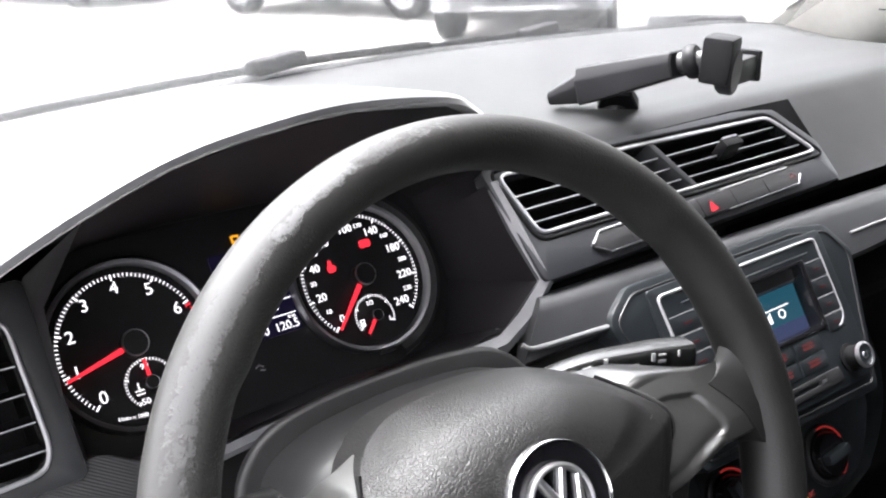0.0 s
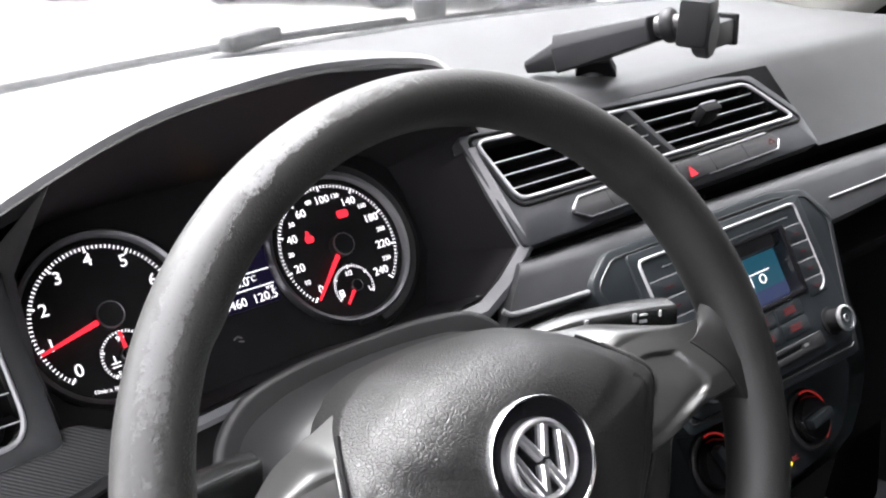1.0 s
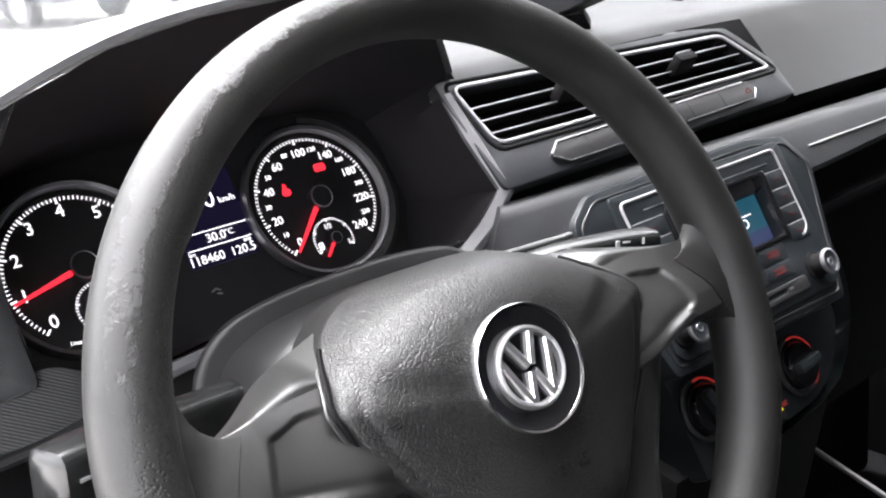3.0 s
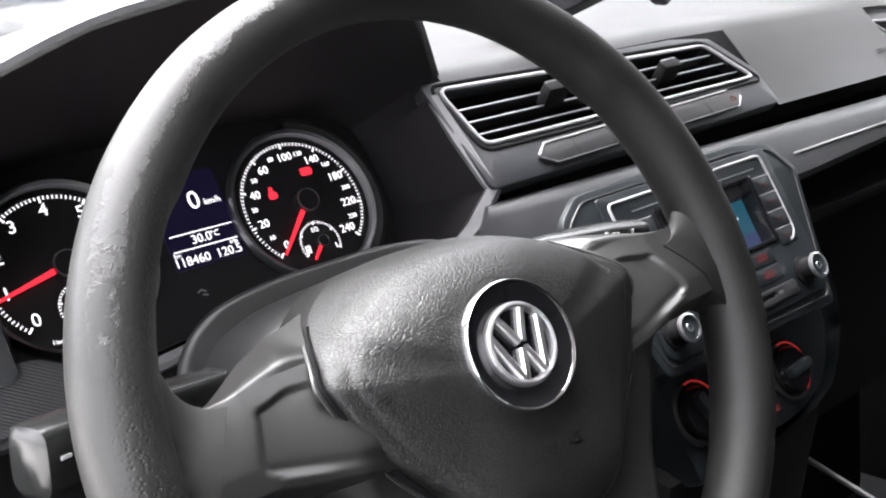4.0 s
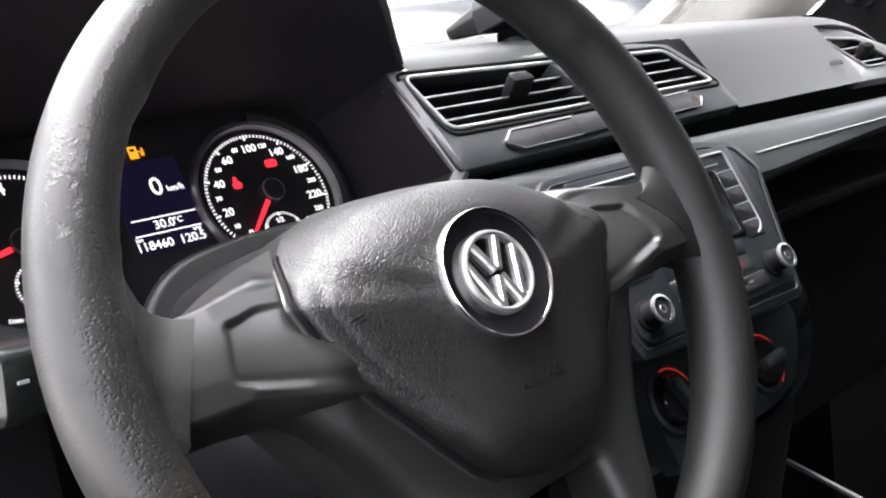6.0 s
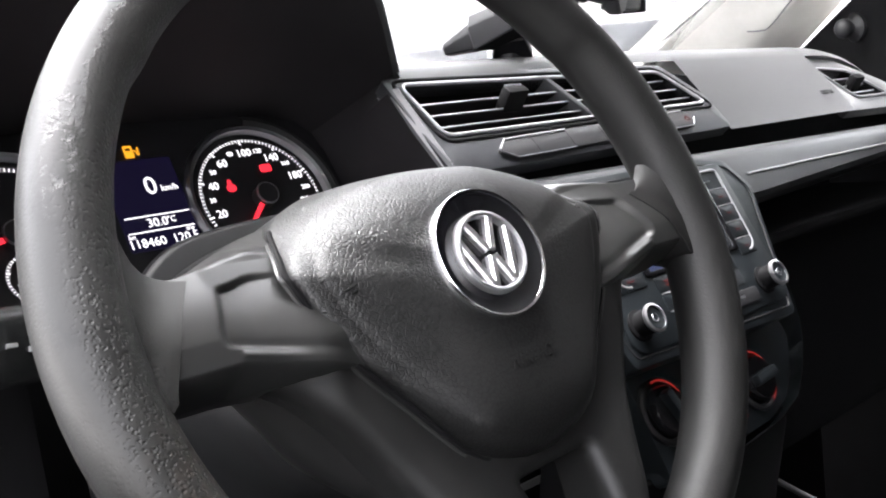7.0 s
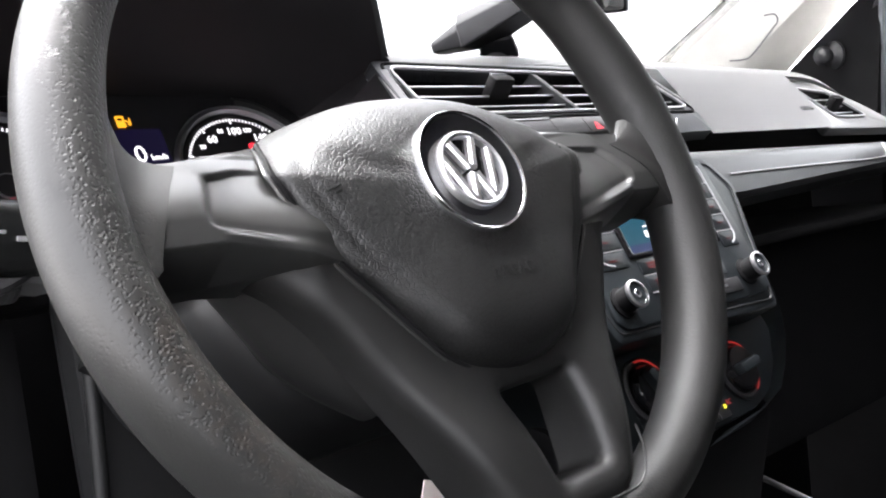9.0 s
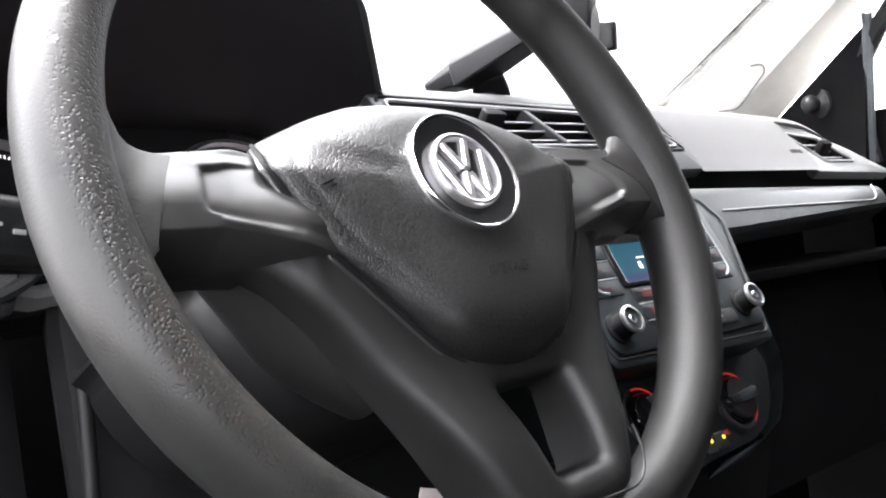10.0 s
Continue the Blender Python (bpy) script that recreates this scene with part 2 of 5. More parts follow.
MAT_FACE = plastic("vent_panel_plastic", (0.0165, 0.0175, 0.020), 0.36, 1500.0, 0.1, 0.5, 0.15)
MAT_BLACK = plastic("black_plastic", (0.012, 0.012, 0.013), 0.45, 1200.0, 0.1, 0.4, 0.2)
MAT_MATT = plastic("matt_black", (0.0055, 0.0054, 0.0058), 0.7, 900.0, 0.2, 0.08, 0.2)
MAT_TRIM = plastic("grey_trim", (0.14, 0.142, 0.145), 0.33, 1600.0, 0.08, 0.55, 0.12)
MAT_LEDGE = plastic("ledge_plastic", (0.15, 0.151, 0.158), 0.36, 1400.0, 0.1, 0.5, 0.1)
MAT_COLUMN = plastic("column_plastic", (0.0085, 0.0085, 0.0089), 0.46, 0, 0, 0.30, 0.14)
MAT_TUNNEL = plastic("tunnel_black", (0.0105, 0.0095, 0.0108), 0.55, 900.0, 0.1, 0.25, 0.2)
MAT_STALK = plastic("stalk_plastic", (0.011, 0.0115, 0.0115), 0.24, 0, 0, 0.5, 0.12)
MAT_GLOSS = plastic("piano_black", (0.006, 0.006, 0.007), 0.12, 0, 0, 0.6, 0.2)
MAT_DIAL = plastic("dial_black", (0.0055, 0.0053, 0.0062), 0.5, 0, 0, 0.3, 0.2)
MAT_CHROME = metal("chrome", (0.86, 0.86, 0.87), 0.12)
MAT_SATIN = metal("satin_chrome", (0.70, 0.70, 0.72), 0.36)
MAT_SILVER = plastic("silver_plating", (0.24, 0.24, 0.25), 0.3, 0, 0, 0.7, 0.06)
MAT_RING = metal("dark_ring", (0.30, 0.30, 0.315), 0.35)
MAT_RIB = ribbed("ribbed_panel", (0.030, 0.0305, 0.032))
MAT_HOLDER = plastic("holder_plastic", (0.0058, 0.0058, 0.0068), 0.5, 0, 0, 0.15, 0.15)
MAT_PILLAR = plastic("pale_pillar_trim", (0.62, 0.61, 0.57), 0.6, 700.0, 0.2, 0.4, 0.06)
MAT_LINER = plastic("roof_liner", (0.42, 0.41, 0.40), 0.9, 400.0, 0.3, 0.2, 0.06)
MAT_CARPET = plastic("carpet", (0.012, 0.012, 0.013), 0.95, 350.0, 0.8, 0.1, 0.3)
MAT_TAG = plastic("paper_tag", (0.62, 0.56, 0.53), 0.6, 300.0, 0.1, 0.4, 0.1)
MAT_YELLOW = plastic("yellow_tag", (0.5, 0.56, 0.05), 0.5, 300.0, 0.1, 0.4, 0.1)
MAT_SEAL = plastic("door_seal", (0.006, 0.006, 0.006), 0.55, 600.0, 0.2, 0.4, 0.2)
MAT_LINES = plastic("pale_print", (0.30, 0.30, 0.30), 0.5, 0, 0, 0.4, 0.05)
MAT_GROUND = concrete()
MAT_PAINT_W = plastic("white_paint", (0.72, 0.72, 0.72), 0.2, 0, 0, 0.6, 0.03)
MAT_PAINT_S = plastic("silver_paint", (0.42, 0.44, 0.46), 0.28, 0, 0, 0.6, 0.04)
MAT_PAINT_G = plastic("graphite_paint", (0.12, 0.125, 0.13), 0.22, 0, 0, 0.6, 0.05)
MAT_GRILLE = plastic("grey_grille", (0.16, 0.165, 0.17), 0.4, 0, 0, 0.5, 0.1)
MAT_TYRE = plastic("tyre_rubber", (0.03, 0.03, 0.03), 0.8, 120.0, 0.4, 0.3, 0.2)
MAT_CARGLASS = plastic("dark_car_glass", (0.03, 0.035, 0.04), 0.06, 0, 0, 0.7, 0.1)
MAT_LAMP = plastic("lamp_lens", (0.6, 0.62, 0.63), 0.1, 0, 0, 0.6, 0.05)
MAT_GLASS = clear_glass("windscreen_glass")
MAT_WHITE = glow("lit_white", (1.0, 0.98, 1.0), 0.12)
MAT_RED = glow("lit_red", (1.0, 0.03, 0.05), 0.11)
MAT_REDDIM = glow("dim_red", (0.9, 0.08, 0.07), 0.014)
MAT_DIMMER = glow("scale_red", (1.0, 0.06, 0.05), 0.02)
MAT_AMBER = glow("lit_amber", (1.0, 0.42, 0.02), 0.09)
MAT_GREENY = glow("lit_yellow", (0.95, 0.8, 0.05), 0.1)
MAT_LCD = glow("cluster_display", (0.03, 0.02, 0.10), 0.011, (0.004, 0.004, 0.006))
MAT_SCREEN = glow("radio_display", (0.022, 0.135, 0.20), 0.042)
MAT_SCREENB = glow("radio_display_bar", (0.05, 0.07, 0.17), 0.05)

# ---- mesh helpers ----

def thing(name, label, category, at=(0, 0, 0), group="", kind="", m=None):
    ob = new(name)
    ob.empty_display_size = 0.02
    ob.location = (CABIN if m is None else m) @ Vector(at)
    return tagged(ob, label, category, group, kind)


def part(name, bm, material, parent=None, label="", m=None, sharp=38.0):
    """Links a bmesh as one mesh object under a thing or a part."""
    bm.transform(CABIN if m is None else m)
    bmesh.ops.recalc_face_normals(bm, faces=bm.faces)
    lim = radians(sharp)
    for e in bm.edges:
        e.smooth = len(e.link_faces) != 2 or e.calc_face_angle(0.0) < lim
    for f in bm.faces:
        f.smooth = True
    me = bpy.data.meshes.new(name)
    bm.to_mesh(me)
    bm.free()
    me.materials.append(material)
    ob = new(name, me)
    if parent is not None:
        ob.parent = parent
        top = Matrix.Translation(parent.location) if parent.type == "EMPTY" else Matrix.Identity(4)
        ob.matrix_parent_inverse = top.inverted()
    return tagged(ob, label)


def offset(poly, d):
    """A 2D outline, counter-clockwise, moved inwards by d."""
    out, n = [], len(poly)
    for i in range(n):
        p, a, b = Vector(poly[i]), Vector(poly[i - 1]), Vector(poly[(i + 1) % n])
        e1, e2 = (p - a).normalized(), (b - p).normalized()
        n1, n2 = Vector((-e1.y, e1.x)), Vector((-e2.y, e2.x))
        k = n1 + n2
        k = k / max(0.35, 1 + n1.dot(n2))
        out.append(tuple(p + k * d))
    return out


def ccw(poly):
    s = sum(a[0] * b[1] - a[1] * b[0] for a, b in zip(poly, poly[1:] + poly[:1]))
    return list(poly) if s > 0 else list(poly)[::-1]


def rounded(poly, r, n=4):
    out, k = [], len(poly)
    for i in range(k):
        p, a, b = Vector(poly[i]), Vector(poly[i - 1]), Vector(poly[(i + 1) % k])
        da, db = min(r, (a - p).length * 0.45), min(r, (b - p).length * 0.45)
        s, e = p + (a - p).normalized() * da, p + (b - p).normalized() * db
        for j in range(n + 1):
            t = j / n
            out.append(tuple(s * (1 - t) ** 2 + p * 2 * t * (1 - t) + e * t * t))
    return out


def spline(pts, n=6, closed=True):
    """Catmull-Rom through points of any dimension."""
    out, k = [], len(pts)
    pts = [Vector(p) for p in pts]
    for i in range(k if closed else k - 1):
        if closed:
            p0, p1, p2, p3 = pts[i - 1], pts[i], pts[(i + 1) % k], pts[(i + 2) % k]
        else:
            p0, p1, p2, p3 = pts[max(0, i - 1)], pts[i], pts[i + 1], pts[min(k - 1, i + 2)]
        for j in range(n):
            t = j / n
            out.append(tuple(0.5 * (2 * p1 + (p2 - p0) * t + (2 * p0 - 5 * p1 + 4 * p2 - p3) * t * t + (3 * p1 - p0 - 3 * p2 + p3) * t ** 3)))
    if not closed:
        out.append(tuple(pts[-1]))
    return out


def loft(bm, loops, closed=True, caps=(False, False)):
    rows = [[bm.verts.new(p) for p in lp] for lp in loops]
    n = len(rows[0])
    for a, b in zip(rows, rows[1:]):
        for i in range(n if closed else n - 1):
            j = (i + 1) % n
            bm.faces.new((a[i], a[j], b[j], b[i]))
    if caps[0]:
        bm.faces.new(rows[0])
    if caps[1]:
        bm.faces.new(rows[-1])
    return rows


def fill(bm, loops):
    edges = []
    for lp in loops:
        for i in range(len(lp)):
            e = bm.edges.get((lp[i], lp[(i + 1) % len(lp)])) or bm.edges.new((lp[i], lp[(i + 1) % len(lp)]))
            edges.append(e)
    bmesh.ops.triangle_fill(bm, use_beauty=True, edges=edges)


def plate(outline, n0, n1, bev=0.0, m=HERE, holes=(), bm=None, crown=0.0):
    """An outline in a face's plane as a solid from depth n0 to n1, its front edges rounded over, with holes through it."""
    own = bmesh.new()
    outline = ccw(outline)

    def wall(poly, s):
        if bev:
            ls = [[(*p, n0) for p in poly], [(*p, n1 - bev) for p in poly], [(*p, n1 - bev * 0.3) for p in offset(poly, s * bev * 0.3)],
                  [(*p, n1) for p in offset(poly, s * bev)]]
        else:
            ls = [[(*p, n0) for p in poly], [(*p, n1) for p in poly]]
        return loft(own, ls)

    rows = [wall(outline, 1)] + [wall(ccw(h), -1) for h in holes]
    if holes:
        fill(own, [r[0] for r in rows])
        fill(own, [r[-1] for r in rows])
    else:
        own.faces.new(rows[0][0])
        own.faces.new(rows[0][-1])
    own.transform(m)
    return joined(own, bm)


def joined(own, bm):
    if bm is None:
        return own
    tmp = bpy.data.meshes.new("tmp")
    own.to_mesh(tmp)
    own.free()
    bm.from_mesh(tmp)
    bpy.data.meshes.remove(tmp)
    return bm


def box(sx, sy, sz, m=HERE, bev=0.0, bm=None, segs=2):
    own = bmesh.new()
    bmesh.ops.create_cube(own, size=1.0)
    own.transform(Matrix.Diagonal((sx, sy, sz, 1)))
    if bev:
        bmesh.ops.bevel(own, geom=own.edges[:], offset=bev, segments=segs, affect="EDGES", profile=0.6)
    own.transform(m)
    return joined(own, bm)


def lathe(profile, m=HERE, seg=32, bm=None, caps=(True, True)):
    own = bmesh.new()
    loops = [[(r * math.cos(2 * math.pi * i / seg), r * math.sin(2 * math.pi * i / seg), h) for i in range(seg)] for r, h in profile]
    loft(own, loops, True, caps)
    own.transform(m)
    return joined(own, bm)


def sweep(pts, r, closed=False, seg=8, bm=None, flat=1.0, up=(0, 0, 1), m=HERE):
    """A tube along a line; r a number or one for each point, flat its height over its width."""
    own = bmesh.new()
    pts = [Vector(p) for p in pts]
    k = len(pts)
    loops = []
    for i in range(k):
        a = pts[i - 1] if closed or i else pts[0]
        b = pts[(i + 1) % k] if closed or i < k - 1 else pts[-1]
        d = (b - a).normalized()
        s = d.cross(Vector(up))
        s = s.normalized() if s.length > 1e-6 else Vector((1, 0, 0))
        w = s.cross(d)
        rr = r[i] if isinstance(r, (list, tuple)) else r
        loops.append([pts[i] + s * rr * math.cos(t) + w * rr * flat * math.sin(t) for t in (2 * math.pi * j / seg for j in range(seg))])
    if closed:
        loops.append(loops[0])
        loft(own, loops)
        bmesh.ops.remove_doubles(own, verts=own.verts, dist=1e-6)
    else:
        loft(own, loops, True, (True, True))
    own.transform(m)
    return joined(own, bm)


def lettering(name, words, size, material, parent, m, deep=0.0003, label="", align="CENTER"):
    """Raised or printed characters from the built-in font, in the plane m."""
    cu = bpy.data.curves.new(name, "FONT")
    cu.body, cu.size, cu.extrude, cu.align_x, cu.align_y = words, size, deep, align, "CENTER"
    cu.resolution_u = 3
    ob = bpy.data.objects.new(name, cu)
    scene.collection.objects.link(ob)
    bpy.context.view_layer.update()
    me = bpy.data.meshes.new_from_object(ob)
    bpy.data.objects.remove(ob)
    bm = bmesh.new()
    bm.from_mesh(me)
    bmesh.ops.remove_doubles(bm, verts=bm.verts[:], dist=1e-6)
    bpy.data.meshes.remove(me)
    bm.transform(m)
    return part(name, bm, material, parent, label)


def disc(r, n=32):
    return [(r * math.cos(2 * math.pi * i / n), r * math.sin(2 * math.pi * i / n)) for i in range(n)]


def moved(poly, u, v):
    return [(p[0] + u, p[1] + v) for p in poly]


def rect(u0, v0, u1, v1):
    return [(u0, v0), (u1, v0), (u1, v1), (u0, v1)]


def at(u, v, n=0.0, turn=0.0):
    return Matrix.Translation((u, v, n)) @ pose(0, 0, 0, 0, 0, turn)

# ---- the car's shell: floor, roof, pillars, screens, right door ----


def pipe(name, pts, r, material, kind_label, category, flat=1.0, seg=10):
    ob = part(name, sweep(spline(pts, 5, False), r, flat=flat, seg=seg), material, None, kind_label)
    return tagged(ob, "", category, "", "structure")


def slab(name, sx, sy, sz, at_m, material, label, category, bev=0.004):
    return tagged(part(name, box(sx, sy, sz, at_m, bev), material, None, label), "", category, "", "structure")


slab("floor", 1.40, 2.3, 0.04, pose(0.36, -0.55, 0.30), MAT_CARPET, "black carpeted car floor", "floor")
slab("wall_front", 1.40, 0.05, 0.990, pose(0.36, 0.72, 0.5250), MAT_MATT, "black bulkhead under the windscreen", "bulkhead")
slab("wall_rear", 1.40, 0.05, 1.040, pose(0.36, -1.68, 0.4600), MAT_CARPET, "black rear wall of the cabin", "wall")
slab("ceiling", 1.66, 1.09, 0.05, pose(0.305, -1.145, 1.485), MAT_LINER, "pale fabric roof lining", "ceiling", 0.015)
slab("ceiling_front", 1.505, 0.43, 0.05, pose(0.3825, -0.385, 1.485), MAT_LINER, "pale fabric roof lining above the front seats", "ceiling", 0.015)
# unseen header, its depth set by how much it shades rim and dash
slab("trim_header_shade", 1.26, 0.28, 0.02, pose(0.33, -0.150, 1.440, -20), MAT_LINER, "unseen pale header added to shade wheel and dashboard", "trim")
slab("trim_sill", 0.10, 1.3, 0.14, pose(-0.36, -0.40, 0.36), MAT_BLACK, "black door sill trim", "sill")
slab("wall_right", 0.05, 0.60, 1.000, pose(1.035, 0.46, 0.5300), MAT_MATT, "black side panel beside the footwell", "wall")
slab("wall_left", 0.05, 0.48, 1.000, pose(-0.36, 0.50, 0.5300), MAT_MATT, "black hinge pillar panel", "wall")
# unseen plain side walls, sized to block and shape the daylight
slab("wall_rear_left", 0.05, 1.005, 1.520, pose(-0.47, -1.2025, 0.7000), MAT_CARPET, "unseen black side wall added to narrow the daylight", "wall")
slab("wall_left_low", 0.05, 1.09, 0.790, pose(-0.47, -0.15, 0.4250), MAT_BLACK, "black plain side wall below the opening", "wall")
slab("wall_rear_right", 0.05, 1.78, 1.440, pose(1.08, -0.83, 0.7500), MAT_CARPET, "unseen black side wall added to narrow the daylight", "wall")
slab("wall_rear_top", 1.40, 0.05, 0.50, pose(0.36, -1.68, 1.22), MAT_CARPET, "black rear trim", "wall")
pipe("pillar_left", [(-0.30, 0.62, 0.98), (-0.285, 0.35, 1.13), (-0.25, -0.05, 1.37), (-0.23, -0.22, 1.45)], 0.027, MAT_PILLAR, "pale plastic windscreen pillar trim", "pillar")
pipe("pillar_rear_left", [(-0.36, -1.05, 0.36), (-0.34, -1.02, 0.95), (-0.22, -0.95, 1.45)], 0.07, MAT_CARPET, "dark door pillar trim", "pillar", 0.5)
pipe("pillar_rear_right", [(1.06, -1.05, 0.36), (1.04, -1.02, 0.95), (0.92, -0.95, 1.45)], 0.07, MAT_CARPET, "dark door pillar trim", "pillar", 0.5)
pipe("trim_roof_front", [(-0.23, -0.22, 1.45), (0.1, -0.19, 1.475), (0.6, -0.19, 1.475), (0.93, -0.22, 1.45)], 0.03, MAT_LINER, "pale roof rail above the windscreen", "trim")

# right windscreen pillar: a wide pale trim with a shallow recessed panel
bm = bmesh.new()
secs = []
for k in range(9):
    t = k / 8
    left = Vector((0.925, 0.56, 1.03)).lerp(Vector((0.86, -0.16, 1.445)), t)
    right = Vector((1.03, 0.40, 1.00)).lerp(Vector((0.94, -0.17, 1.43)), t)
    mid = (left + right) / 2 + Vector((-0.018, -0.03, -0.012))
    back = (left + right) / 2 + Vector((0.05, 0.08, 0.03))
    secs.append([left, left * 0.72 + right * 0.28 + Vector((-0.012, -0.024, -0.008)), mid, right * 0.75 + left * 0.25 + Vector((-0.008, -0.016, -0.006)), right, right + Vector((0.03, 0.04, 0)), back, left + Vector((0.02, 0.04, 0.02))])
loft(bm, secs, True, (True, True))
tagged(part("pillar_right", bm, MAT_PILLAR, None, "pale grey plastic windscreen pillar trim"), "", "pillar", "", "structure")

# windscreen with its black edge seals
scr = bmesh.new()
rows = []
for j in range(7):
    t = j / 6
    rows.append([(-0.28 + 0.04 * t + (1.225 - 0.10 * t) * s, 0.70 - 0.16 * (2 * s - 1) ** 2 - 0.72 * t, 1.03 - 0.01 * (2 * s - 1) ** 2 + 0.415 * t) for s in (i / 12 for i in range(13))])
loft(scr, rows, False)
bmesh.ops.solidify(scr, geom=scr.faces[:], thickness=0.004)
window_1 = tagged(part("window_1", scr, MAT_GLASS, None, "clear raked windscreen glass"), "", "windscreen", "", "structure")
window_1.visible_shadow = False
pipe("trim_glass_edge", [(0.905, 0.50, 1.062), (0.895, 0.30, 1.172), (0.872, 0.0, 1.345), (0.862, -0.12, 1.42)], 0.0013, MAT_SEAL, "thin black rubber strip beside the glass", "seal", 1.0, 6)
pipe("recess_line", [(0.9286, 0.3251, 1.1103), (0.933, 0.3115, 1.1096), (0.9387, 0.3121, 1.1003), (0.9413, 0.3228, 1.0912), (0.9483, 0.3575, 1.0638), (0.9474, 0.37, 1.0596), (0.9417, 0.388, 1.0607)], 0.0011, MAT_TRIM, "shallow moulded line on the pale pillar trim", "trim", 1.0, 6)

# right door: lower trim, window frame, black corner cover with the mirror lever
door = thing("door_1", "black passenger door trim with a dark window frame", "car door", (1.03, -0.2, 0.4), kind="structure")
part("door_panel", box(0.06, 1.22, 0.60, pose(1.04, -0.37, 0.675), 0.02), MAT_MATT, door)
part("door_top", box(0.07, 1.10, 0.05, pose(1.035, -0.37, 0.965), 0.018), plastic("brown_top", (0.05, 0.038, 0.034), 0.5, 900.0, 0.2), door, "dark brownish door capping")
part("window_frame", sweep(spline([(1.0, 0.205, 0.96), (0.985, 0.195, 1.10), (0.95, 0.02, 1.26), (0.91, -0.2, 1.41), (0.9, -0.9, 1.43)], 5, False), 0.014, flat=0.8), MAT_BLACK, door)
part("window_rail", sweep([(0.992, 0.206, 0.955), (0.975, 0.186, 1.105), (0.970, 0.180, 1.150)], 0.007, seg=8), plastic("grey_rail", (0.09, 0.10, 0.11), 0.4, 0, 0), door, "grey upright window guide")
YZX = Matrix(((0, 0, 1, 0), (1, 0, 0, 0), (0, 1, 0, 0), (0, 0, 0, 1)))
part("corner_cover", plate(rounded([(0.385, 0.985), (0.205, 0.955), (0.188, 1.105), (0.172, 1.147)], 0.012), 0.972, 0.985, 0.0, YZX), MAT_MATT, door, "black triangular mirror cover")
lever = part("mirror_lever", lathe([(0.0190, 0.0), (0.0185, 0.004), (0.0120, 0.007), (0.0085, 0.010), (0.0095, 0.0125), (0.0118, 0.016), (0.0126, 0.020), (0.0118, 0.024), (0.0090, 0.0275), (0.0045, 0.0295), (0.0005, 0.030)],
             Matrix.Translation((0.975, 0.255, 1.047)) @ pose(0, 0, 0, 0, -90, 0) @ pose(0, 0, 0, -20), 24), MAT_BLACK, door, "round black mirror lever")
pane = part("pane", box(0.004, 1.0, 0.46, pose(0.985, -0.33, 1.2, 0, -12, 0)), MAT_GLASS, door, "clear side glass")
pane.visible_shadow = False

# ---- dashboard ----
dash = thing("dashboard", "dark grey grained plastic dashboard with chrome-edged vents", "dashboard", (0.35, 0.3, 0.6))
VENT, BAND, RADIO, CLIM, DIALS = plane(0.205, 0.99, 40), plane(0.152, 0.914, 30), plane(0.118, 0.857, 27), plane(0.10, 0.76, 25), plane(0.2918, 0.9483, 28)


def droop(x):
    """How much the dashboard's top falls away towards the passenger's end."""
    t = max(0.0, (x - 0.45) / 0.55)
    return -0.012 * t - 0.05 * max(0.0, (x - 0.82) / 0.18) ** 2


def screen_foot(x):
    s = (x - 0.33) / 0.62
    return 0.69 - 0.17 * s * s


def top_row(x, start):
    d = droop(x)
    yb = screen_foot(x)
    pts = [(0.150 + 0.083, 1.0235), (0.2395, 1.0295), (0.250, 1.0335), (0.272, 1.0375), (0.32, 1.0405), (0.42, 1.047)]
    if start:
        pts = [(0.176, 0.9525), (0.180, 0.957), (0.193, 0.974), (0.206, 0.990), (0.219, 1.006)] + pts
    out = [(x, min(y, yb - 0.03), z + d * (0.3 + 0.7 * min(1.0, (z - 0.95) / 0.07))) for y, z in pts]
    return out + [(x, yb, 1.058 + d * 0.6)]


bm = bmesh.new()
loft(bm, [top_row(0.179 + 0.351 * i / 12, False) for i in range(13)], False)
bmesh.ops.solidify(bm, geom=bm.faces[:], thickness=0.006)
part("top_pad", bm, MAT_DASH, dash)
bm = bmesh.new()
loft(bm, [top_row(0.53 + 0.262 * i / 12, True) for i in range(13)], False)
bmesh.ops.solidify(bm, geom=bm.faces[:], thickness=0.006)
part("passenger_pad", bm, MAT_DASH, dash)
bm = bmesh.new()
loft(bm, [top_row(0.792 + 0.20 * i / 10, False) for i in range(11)], False)
bmesh.ops.solidify(bm, geom=bm.faces[:], thickness=0.006)
part("end_pad", bm, MAT_DASH, dash)
side = plane(0.2105, 0.981, 40)
side_hole = [(0.798, 0.024), (0.868, 0.016), (0.912, -0.0245), (0.835, -0.0235)]
part("side_face", plate(rounded([(0.791, 0.0475), (0.86, 0.036), (0.93, 0.0), (0.985, -0.04), (0.985, -0.048), (0.791, -0.0415)], 0.004), -0.012, 0.0, 0.0015, side, [rounded(side_hole, 0.006)]), MAT_DASH, dash)
lettering("airbag_mark", "AIRBAG", 0.008, MAT_BLACK, dash, VENT @ at(0.755, -0.022, 0.0005), 0.0006)

# centre face with the vent opening
hole = [(0.1715, 0.0365), (0.4845, 0.0275), (0.517, -0.0135), (0.1815, -0.0135)]
outer = [(0.158, 0.046), (0.45, 0.043), (0.5, 0.036), (0.5315, -0.006), (0.5315, -0.046), (0.164, -0.050)]
